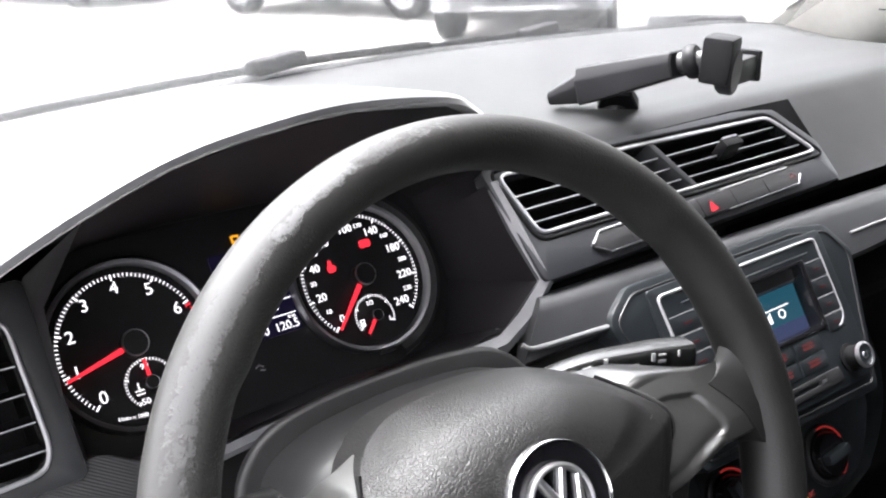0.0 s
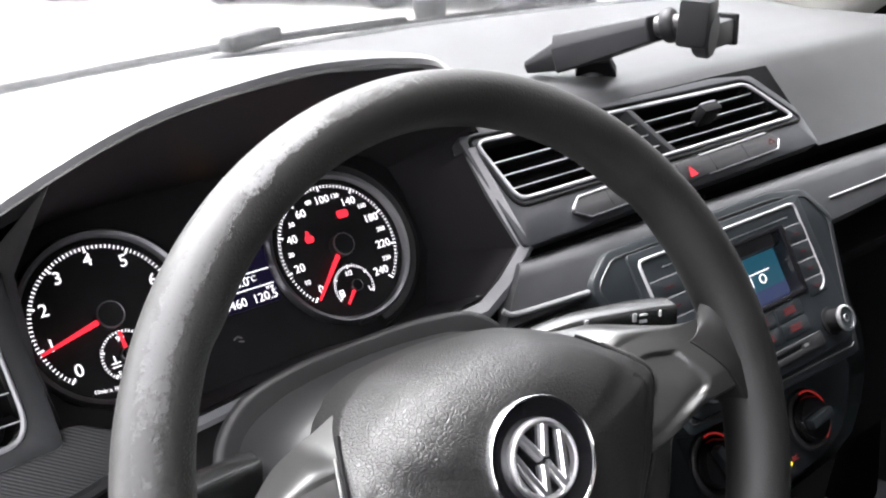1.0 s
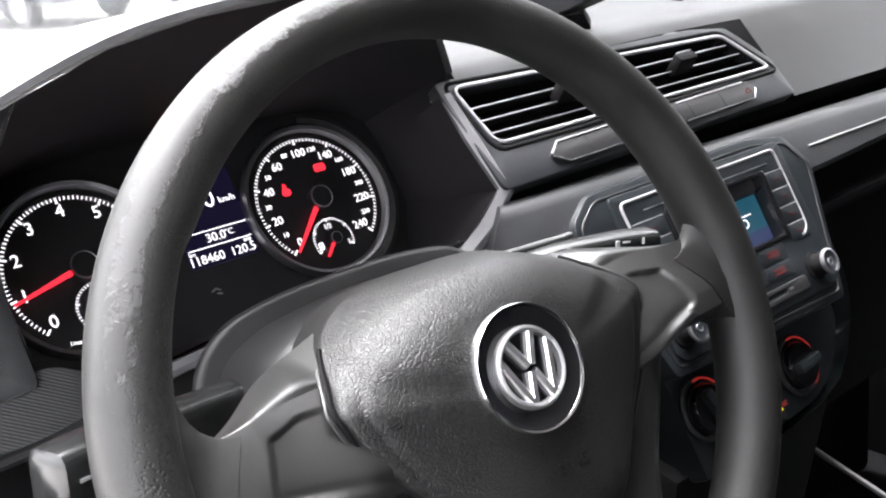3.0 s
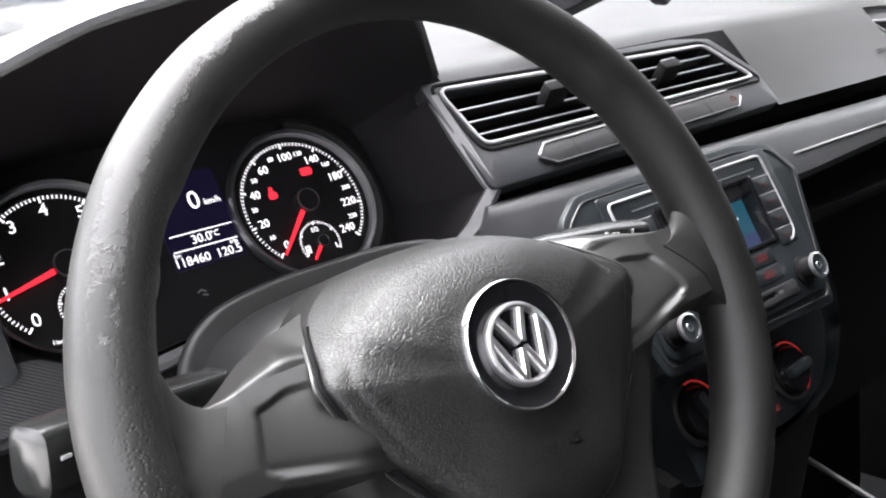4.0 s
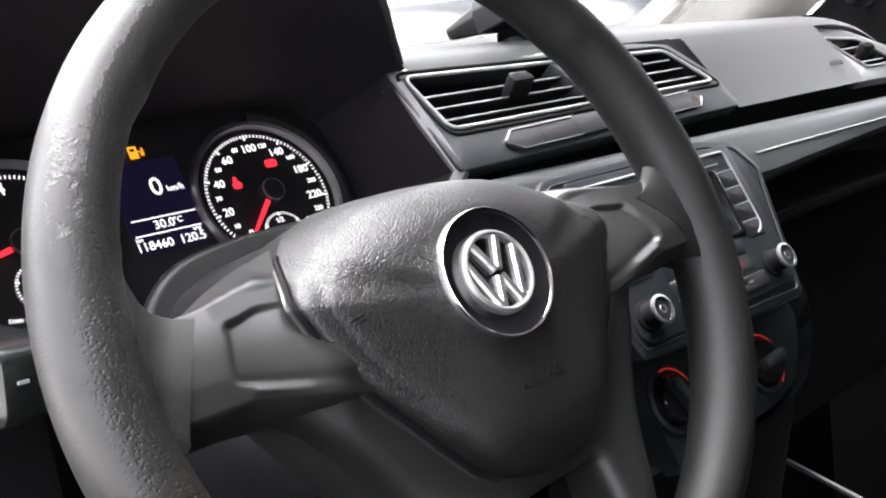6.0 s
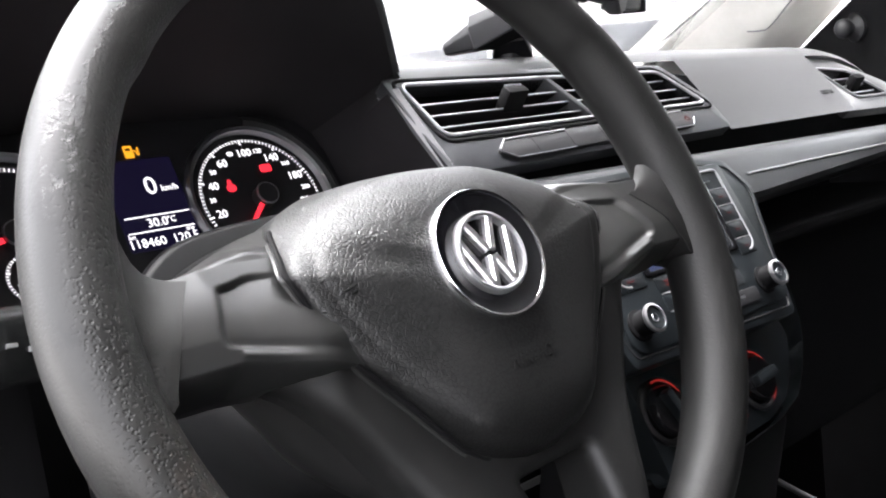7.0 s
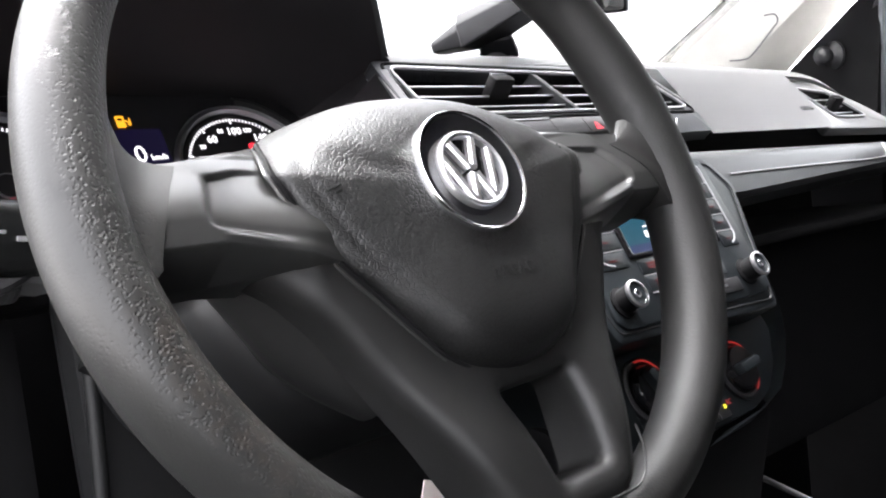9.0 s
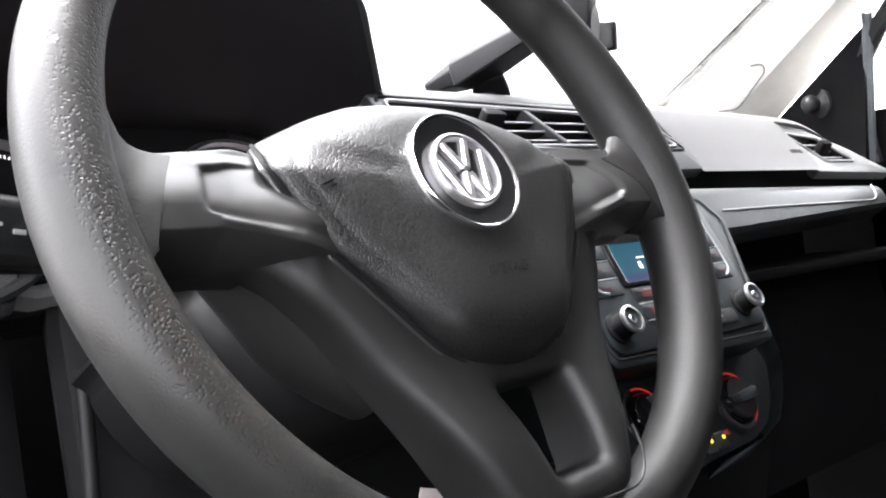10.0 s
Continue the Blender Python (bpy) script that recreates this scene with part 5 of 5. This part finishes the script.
part("surround_line", sweep([(p[0], p[1], 0.0018) for p in rounded(offset(ccw(sur), 0.007), 0.006)], 0.0011, True, 6, m=RADIO), MAT_BLACK, stack)
bm = bmesh.new()
loft(bm, [[(0.494, 0.148, 0.905), (0.50, 0.19, 0.90), (0.50, 0.27, 0.88)], [(0.478, 0.110, 0.84), (0.492, 0.15, 0.84), (0.50, 0.27, 0.82)], *[[CLIM @ Vector((u, v, 0.007)), CLIM @ Vector((u + 0.010, v - 0.010, -0.03)), CLIM @ Vector((u, v - 0.04, -0.16))] for u, v in ((0.504, 0.041), (0.497, 0.022), (0.486, 0.004), (0.466, -0.017), (0.441, -0.0355), (0.405, -0.0450), (0.34, -0.0490))]], False)
bmesh.ops.solidify(bm, geom=bm.faces[:], thickness=0.004)
part("side_wall", bm, MAT_STACK, stack, "dark side wall of the stack", sharp=60)
bm = bmesh.new()
loft(bm, [[(0.23, 0.155, 0.90), (0.225, 0.27, 0.88)], [(0.235, 0.10, 0.80), (0.23, 0.27, 0.78)], [(0.25, 0.075, 0.72), (0.245, 0.27, 0.70)]], False)
bmesh.ops.solidify(bm, geom=bm.faces[:], thickness=0.004)
part("side_wall", bm, MAT_STACK, stack)

radio = thing("car_radio", "car radio with a blue display and two metal-rimmed knobs", "radio", (0.35, 0.12, 0.8))
face = [(0.241, 0.079), (0.458, 0.077), (0.461, 0.0), (0.462, -0.046), (0.452, -0.054), (0.252, -0.054), (0.243, -0.046)]
unit = part("radio_face", plate(rounded(ccw(face), 0.005), -0.01, 0.0045, 0.002, RADIO, [rect(0.294, 0.0, 0.420, 0.057)]), MAT_STACK, radio, "dark radio front")
part("chrome_bracket", sweep([(p[0], p[1], 0.0048) for p in rounded([(0.276, -0.006), (0.262, -0.004), (0.2525, 0.006), (0.2495, 0.0715), (0.4465, 0.0710), (0.4475, 0.002), (0.440, -0.0050), (0.433, -0.0050)], 0.006)[4:-4]], 0.0013, seg=8, m=RADIO), MAT_SILVER, unit, "chrome bracket line")
scr_bm = plate(rounded(rect(0.291, -0.002, 0.422, 0.058), 0.003), -0.0095, 0.0062, 0.0012, RADIO, [rounded(rect(0.298, 0.002, 0.415, 0.0540), 0.002)])
part("screen_frame", scr_bm, MAT_GLOSS, unit, "glossy black screen frame")
part("screen", plate(rect(0.298, 0.002, 0.415, 0.0540), -0.012, -0.0070, 0, RADIO), MAT_SCREEN, unit, "lit blue-green display")
part("screen_bar", plate(rect(0.298, 0.002, 0.415, 0.013), -0.009, -0.0067, 0, RADIO), MAT_SCREENB, unit, "dark blue footer")
for u, v, w, h in ((0.330, 0.044, 0.040, 0.0035), (0.372, 0.0275, 0.055, 0.0010), (0.311, 0.0285, 0.005, 0.0050), (0.345, 0.0205, 0.004, 0.006), (0.356, 0.0195, 0.004, 0.003), (0.306, 0.047, 0.006, 0.004)):
    part("screen_mark", box(w, h, 0.0004, RADIO @ at(u, v, -0.0064)), MAT_WHITE, unit)
part("screen_mark", plate([(0.362, 0.017), (0.374, 0.017), (0.374, 0.026)], -0.0068, -0.0062, 0, RADIO), MAT_WHITE, unit)
part("screen_mark", sweep([(0.388 + 0.004 * math.cos(a), 0.0215 + 0.0035 * math.sin(a), -0.0064) for a in (2 * math.pi * i / 14 for i in range(14))], 0.0006, True, 5, m=RADIO), MAT_WHITE, unit)


def button(u0, v0, u1, v1, mark=None):
    b = part("button", plate(rounded(rect(u0, v0, u1, v1), 0.0018), 0.003, 0.0054, 0.0006, RADIO), MAT_STACK, unit)
    if mark:
        part("button_mark", box(mark, 0.0009, 0.0003, RADIO @ at((u0 + u1) / 2, (v0 + v1) / 2, 0.0055)), MAT_REDDIM, b, "dim red mark")
    return b


for k in range(4):
    button(0.4225, 0.0525 - 0.0155 * k - 0.0135, 0.4475, 0.0525 - 0.0155 * k, 0.007)
    button(0.2535, 0.0525 - 0.0155 * k - 0.0135, 0.2885, 0.0525 - 0.0155 * k, 0.009)
    for u0, u1 in ((0.4225, 0.4475), (0.2535, 0.2885)):
        part("button_line", box(u1 - u0, 0.0007, 0.0005, RADIO @ at((u0 + u1) / 2, 0.0535 - 0.0155 * k, 0.0054)), MAT_SILVER, unit)
part("display_line", box(0.16, 0.0009, 0.0005, RADIO @ at(0.352, 0.0615, 0.0047)), MAT_SATIN, unit)
for v in (-0.0035, -0.0180):
    for u0, u1 in ((0.298, 0.333), (0.336, 0.369), (0.372, 0.407)):
        bt = button(u0, v - 0.0125, u1, v)
        for dv in (0.0016, -0.0016):
            part("button_mark", box(0.014, 0.0016, 0.0003, RADIO @ at((u0 + u1) / 2, v - 0.006 + dv, 0.0055)), MAT_REDDIM, bt, "dim red mark")
    part("button_line", box(0.034, 0.0008, 0.0005, RADIO @ at(0.3155, v - 0.0136, 0.0054)), MAT_SILVER, unit)
part("card_slot", plate(rounded(rect(0.315, -0.0475, 0.417, -0.0350), 0.003), 0.0035, 0.0062, 0.001, RADIO, [rounded(rect(0.345, -0.0420, 0.386, -0.0390), 0.001)]), MAT_BLACK, unit, "card slot")
part("slot_pin", box(0.006, 0.0022, 0.002, RADIO @ at(0.392, -0.0405, 0.0055)), MAT_SATIN, unit)
for u in (0.2590, 0.4345):
    kn = part("knob", lathe([(0.0121, 0.004), (0.0121, 0.006), (0.0095, 0.007), (0.0093, 0.0185), (0.0095, 0.0195)], RADIO @ at(u, -0.0330), 32), MAT_MATT, radio, "black knob")
    part("knob_rim", lathe([(0.0105, 0.0182), (0.011, 0.0190), (0.011, 0.0208), (0.0093, 0.0216), (0.0095, 0.0210), (0.0093, 0.019)], RADIO @ at(u, -0.0330), 32, caps=(False, False)), MAT_SATIN, kn, "chrome rim")
    part("knob_cap", lathe([(0.0094, 0.018), (0.0092, 0.0203), (0.0005, 0.0203)], RADIO @ at(u, -0.0330), 24), MAT_STACK, kn)
    part("knob_mark", sweep([(u + 0.003 * math.cos(a), -0.0330 + 0.003 * math.sin(a), 0.0205) for a in (radians(120 + 30 * i) for i in range(11))], 0.0005, seg=5, m=RADIO), MAT_RING, kn)

heat = thing("heater_panel", "dark heater control panel with red-lit knobs", "heater control", (0.34, 0.10, 0.70))
pan = [(0.240, 0.050), (0.474, 0.044), (0.480, 0.014), (0.459, -0.0155), (0.436, -0.0335), (0.404, -0.0430), (0.250, -0.050)]
part("panel", plate(rounded(ccw(pan), 0.008), -0.012, 0.0, 0.002, CLIM), MAT_STACK, heat, "dark panel")
for u, v, ptr in ((0.400, -0.0085, 185), (0.279, -0.0005, 290)):
    k = part("dial", lathe([(0.0262, 0.0), (0.0262, 0.003), (0.0245, 0.0042), (0.0215, 0.0035), (0.0205, -0.002)], CLIM @ at(u, v), 40, caps=(False, False)), MAT_BLACK, heat, "dial ring")
    part("light_ring", sweep([(u + 0.0232 * math.cos(a), v + 0.0232 * math.sin(a), 0.0046) for a in (radians(20 + 8.0 * i) for i in range(11))], 0.0007, seg=5, m=CLIM), MAT_DIMMER, k, "red-lit scale")
    part("light_ring", sweep([(u + 0.0232 * math.cos(a), v + 0.0232 * math.sin(a), 0.0046) for a in (radians(-62 + 9 * i) for i in range(6))], 0.0008, seg=5, m=CLIM), MAT_REDDIM, k)
    kn = part("knob", lathe([(0.0205, -0.002), (0.0195, 0.006), (0.0175, 0.010), (0.0005, 0.010)], CLIM @ at(u, v), 32), MAT_GLOSS, heat, "black rotary knob")
    part("grip", box(0.030, 0.009, 0.010, CLIM @ at(u, v, 0.013, ptr), 0.003), MAT_STACK, kn, "raised finger grip")
for u in (0.338, 0.356):
    b = part("button", plate(rounded(rect(u - 0.008, -0.041, u + 0.008, -0.027), 0.0015), -0.002, 0.003, 0.001, CLIM), MAT_BLACK, heat, "small button")
    part("lamp", lathe([(0.0017, 0.0), (0.0017, 0.0036), (0.001, 0.004)], CLIM @ at(u + 0.003, -0.032), 12), MAT_GREENY, b, "yellow lamp")
lettering("button_mark", "AC", 0.006, MAT_REDDIM, heat, CLIM @ at(0.366, -0.0300, 0.0032))

tunnel = thing("centre_console", "black plastic floor console", "console", (0.35, -0.1, 0.35))
part("body", box(0.20, 0.60, 0.26, pose(0.35, -0.06, 0.47, -6), 0.02), MAT_MATT, tunnel)
part("edge", sweep([(0.455, 0.16, 0.66), (0.452, 0.0, 0.61), (0.45, -0.2, 0.585)], 0.003, seg=8), MAT_BLACK, tunnel, "dark edge")
part("stack_base", box(0.22, 0.10, 0.20, pose(0.345, 0.16, 0.63, 12), 0.015), MAT_MATT, tunnel)

# ---- phone holder on the dashboard ----
hold = thing("phone_holder", "dark grey plastic phone holder stuck on the dashboard", "phone holder", (0.34, 0.29, 1.045))


def prism(name, a, b, wa, wb, ta, tb, label, mat=MAT_HOLDER, bev=0.003):
    """A faceted bar from a to b with its width and thickness at each end."""
    a, b = Vector(a), Vector(b)
    d = (b - a).normalized()
    s = d.cross(Vector((0, 0, 1))).normalized()
    w = s.cross(d)
    bm = bmesh.new()
    loops = []
    for p, ww, tt in ((a, wa, ta), (b, wb, tb)):
        loops.append([p + s * x * ww / 2 + w * y * tt / 2 for x, y in ((1, -1), (1, 0.3), (0.7, 1), (-0.7, 1), (-1, 0.3), (-1, -1))])
    loft(bm, loops, True, (True, True))
    bmesh.ops.bevel(bm, geom=bm.edges[:], offset=bev * 0.4, segments=1, affect="EDGES")
    return part(name, bm, mat, hold, label, sharp=20)


part("suction_base", lathe([(0.015, -0.004), (0.015, 0.001), (0.013, 0.004), (0.011, 0.007), (0.010, 0.020), (0.0005, 0.022)], Matrix.Translation((0.352, 0.284, 1.040)), 32), MAT_BLACK, hold, "round sticky base")
prism("tail", (0.306, 0.316, 1.050), (0.326, 0.286, 1.061), 0.024, 0.038, 0.010, 0.028, "sloping tail")
prism("arm", (0.325, 0.287, 1.061), (0.333, 0.194, 1.083), 0.040, 0.030, 0.032, 0.020, "faceted arm")
prism("foot", (0.338, 0.268, 1.056), (0.352, 0.280, 1.042), 0.026, 0.036, 0.012, 0.018, "stubby foot")
part("neck", sweep([(0.333, 0.195, 1.083), (0.337, 0.184, 1.084), (0.341, 0.174, 1.085)], [0.0085, 0.0085, 0.0085], seg=14), MAT_BLACK, hold, "short round neck")
part("collar", lathe([(0.012, 0.0), (0.0135, 0.003), (0.0135, 0.008), (0.012, 0.010)], Matrix.Translation((0.335, 0.190, 1.083)) @ pose(0, 0, 0, 78, 0, 24), 20), MAT_HOLDER, hold, "knurled collar")
part("clamp", box(0.030, 0.024, 0.036, pose(0.345, 0.166, 1.086, 8, 0, 24), 0.004), MAT_HOLDER, hold, "clamp housing")
part("clamp_disc", lathe([(0.016, 0.0), (0.018, 0.003), (0.018, 0.011), (0.016, 0.013)], Matrix.Translation((0.349, 0.169, 1.077)) @ pose(0, 0, 0, 98, 0, 24), 24), MAT_BLACK, hold)
part("jaw", box(0.044, 0.018, 0.020, pose(0.376, 0.176, 1.073, 4, 0, 12), 0.003), MAT_BLACK, hold, "clamp jaw")
part("jaw_lip", box(0.006, 0.022, 0.025, pose(0.399, 0.181, 1.074, 4, 0, 12), 0.002), MAT_HOLDER, hold)

# ---- wipers outside the glass ----
for pts, nm in (([(-0.20, 0.63, 1.045), (-0.067, 0.655, 1.0585), (0.225, 0.668, 1.0665), (0.44, 0.675, 1.064)], "wiper"), ([(0.42, 0.755, 1.050), (0.68, 0.75, 1.046), (0.90, 0.66, 1.030)], "wiper")):
    w = thing(nm, "black windscreen wiper at the foot of the glass", "wiper", pts[0])
    part("blade", sweep(spline(pts, 6, False), 0.004, seg=8, flat=1.2), MAT_SEAL, w)
    part("arm_cap", box(0.070, 0.026, 0.018, Matrix.Translation(Vector(pts[-2]) + Vector((0.0, -0.006, 0.004))) @ pose(0, 0, 0, 0, -4, 10), 0.006), MAT_BLACK, w, "black arm cap")

# ---- outside: own bonnet, lot, parked cars ----
ground = tagged(part("ground", box(400, 400, 0.2, pose(0, 150, -0.1)), MAT_GROUND, None, "pale concrete parking lot", m=HERE), "", "ground", "", "structure")
bm = bmesh.new()
loft(bm, [[(0.35 + s * w, 0.76 + 0.95 * t - 0.12 * s * s * (1 - t), 0.985 - 0.10 * t - 0.10 * t * t - 0.05 * s * s) for s in (i / 8 - 1 for i in range(17))] for t, w in ((k / 6, 0.72 - 0.08 * k / 6) for k in range(7))], False)
bmesh.ops.solidify(bm, geom=bm.faces[:], thickness=0.01)
tagged(part("bonnet", bm, MAT_PAINT_W, None, "white painted car bonnet"), "", "bonnet", "", "structure")


def parked_car(paint, m, label, lines):
    """A small hatchback that faces local -y: 3.9 m long, wheels on z = 0."""
    car = thing("parked_car", label, "car", (0, 0, 0), "cars in the lot", m=m)
    prof = [(-1.95, 0.30), (-1.98, 0.50), (-1.90, 0.72), (-1.05, 0.93), (-0.30, 1.38), (0.9, 1.46), (1.55, 1.36), (1.86, 0.95), (1.94, 0.60), (1.90, 0.30)]
    out = spline(prof, 4, False)
    bm = bmesh.new()
    loops = []
    for s in (-1, -0.93, -0.7, 0, 0.7, 0.93, 1):
        lp = []
        for y, z in out:
            wdt = 0.84 - 0.20 * max(0.0, (z - 0.9) / 0.55) - 0.06 * (y / 1.95) ** 4
            k = 1 - 0.05 * abs(s) ** 4
            lp.append((s * wdt, y * (1 - 0.045 * s * s), 0.3 + (z - 0.3) * k))
        loops.append(lp)
    loft(bm, loops, True, (True, True))
    part("body", bm, paint, car, "painted body", m=m, sharp=50)
    part("windscreen", box(1.22, 0.03, 0.72, pose(0, -0.70, 1.175, -59), 0.01), MAT_CARGLASS, car, "dark windscreen", m=m)
    for s in (-1, 1):
        part("side_window", box(0.03, 1.5, 0.34, pose(s * 0.735, 0.45, 1.16, 0, -s * 20, 0), 0.01), MAT_CARGLASS, car, m=m)
        part("headlight", box(0.36, 0.16, 0.15, pose(s * 0.62, -1.86, 0.70, 18, 0, s * 22), 0.04), MAT_LAMP, car, "clear headlight", m=m)
        part("mirror", box(0.16, 0.10, 0.11, pose(s * 0.90, -0.62, 1.0), 0.03), paint, car, m=m)
    part("grille", box(0.9, 0.06, 0.12, pose(0, -1.955, 0.66, 8), 0.015), MAT_GRILLE, car, "grey grille", m=m)
    part("intake", box(1.2, 0.06, 0.16, pose(0, -1.955, 0.40), 0.02), MAT_GRILLE, car, "grey lower intake", m=m)
    for z, w in lines:
        part("chrome_bar", sweep(spline([(-w, -1.88, z + 0.03), (-w * 0.6, -1.975, z), (0, -1.995, z - 0.005), (w * 0.6, -1.975, z), (w, -1.88, z + 0.03)], 4, False), 0.014, seg=8), MAT_CHROME, car, "chrome bumper strip", m=m)
    for sx in (-1, 1):
        for y in (-1.22, 1.22):
            c = Matrix.Translation((sx * 0.74, y, 0.30)) @ pose(0, 0, 0, 0, sx * 90, 0)
            ty = part("tyre", lathe([(0.19, -0.10), (0.28, -0.10), (0.30, -0.07), (0.30, 0.07), (0.28, 0.10), (0.195, 0.105), (0.19, 0.06)], c, 28, caps=(True, False)), MAT_TYRE, car, "black tyre", m=m)
            bmw = lathe([(0.195, 0.06), (0.195, 0.098), (0.18, 0.10), (0.17, 0.085)], c, 28, caps=(True, False))
            for k in range(5):
                box(0.15, 0.045, 0.02, c @ pose(0, 0, 0, 0, 0, 72 * k) @ Matrix.Translation((0.095, 0, 0.09)), 0.006, bmw)
            lathe([(0.035, 0.07), (0.035, 0.105), (0.001, 0.108)], c, 14, bmw)
            part("rim", bmw, MAT_SATIN, ty, "five-spoke alloy rim", m=m)
    return car


parked_car(MAT_PAINT_S, pose(6.7, 7.2, 0, 0, 0, -49.5), "silver parked hatchback with chrome bumper strips", ((0.34, 0.70), (0.46, 0.72), (0.56, 0.70), (0.68, 0.62)))
parked_car(MAT_PAINT_S, pose(6.3, 9.95, 0, 0, 0, 17), "silver parked hatchback on pale concrete", ())
parked_car(MAT_PAINT_G, pose(4.6, 15.3, 0, 0, 0, 17), "dark parked hatchback at the far end", ())
parked_car(MAT_PAINT_W, pose(6.2, 4.6, 0, 0, 0, -50), "white parked hatchback with its windscreen", ())
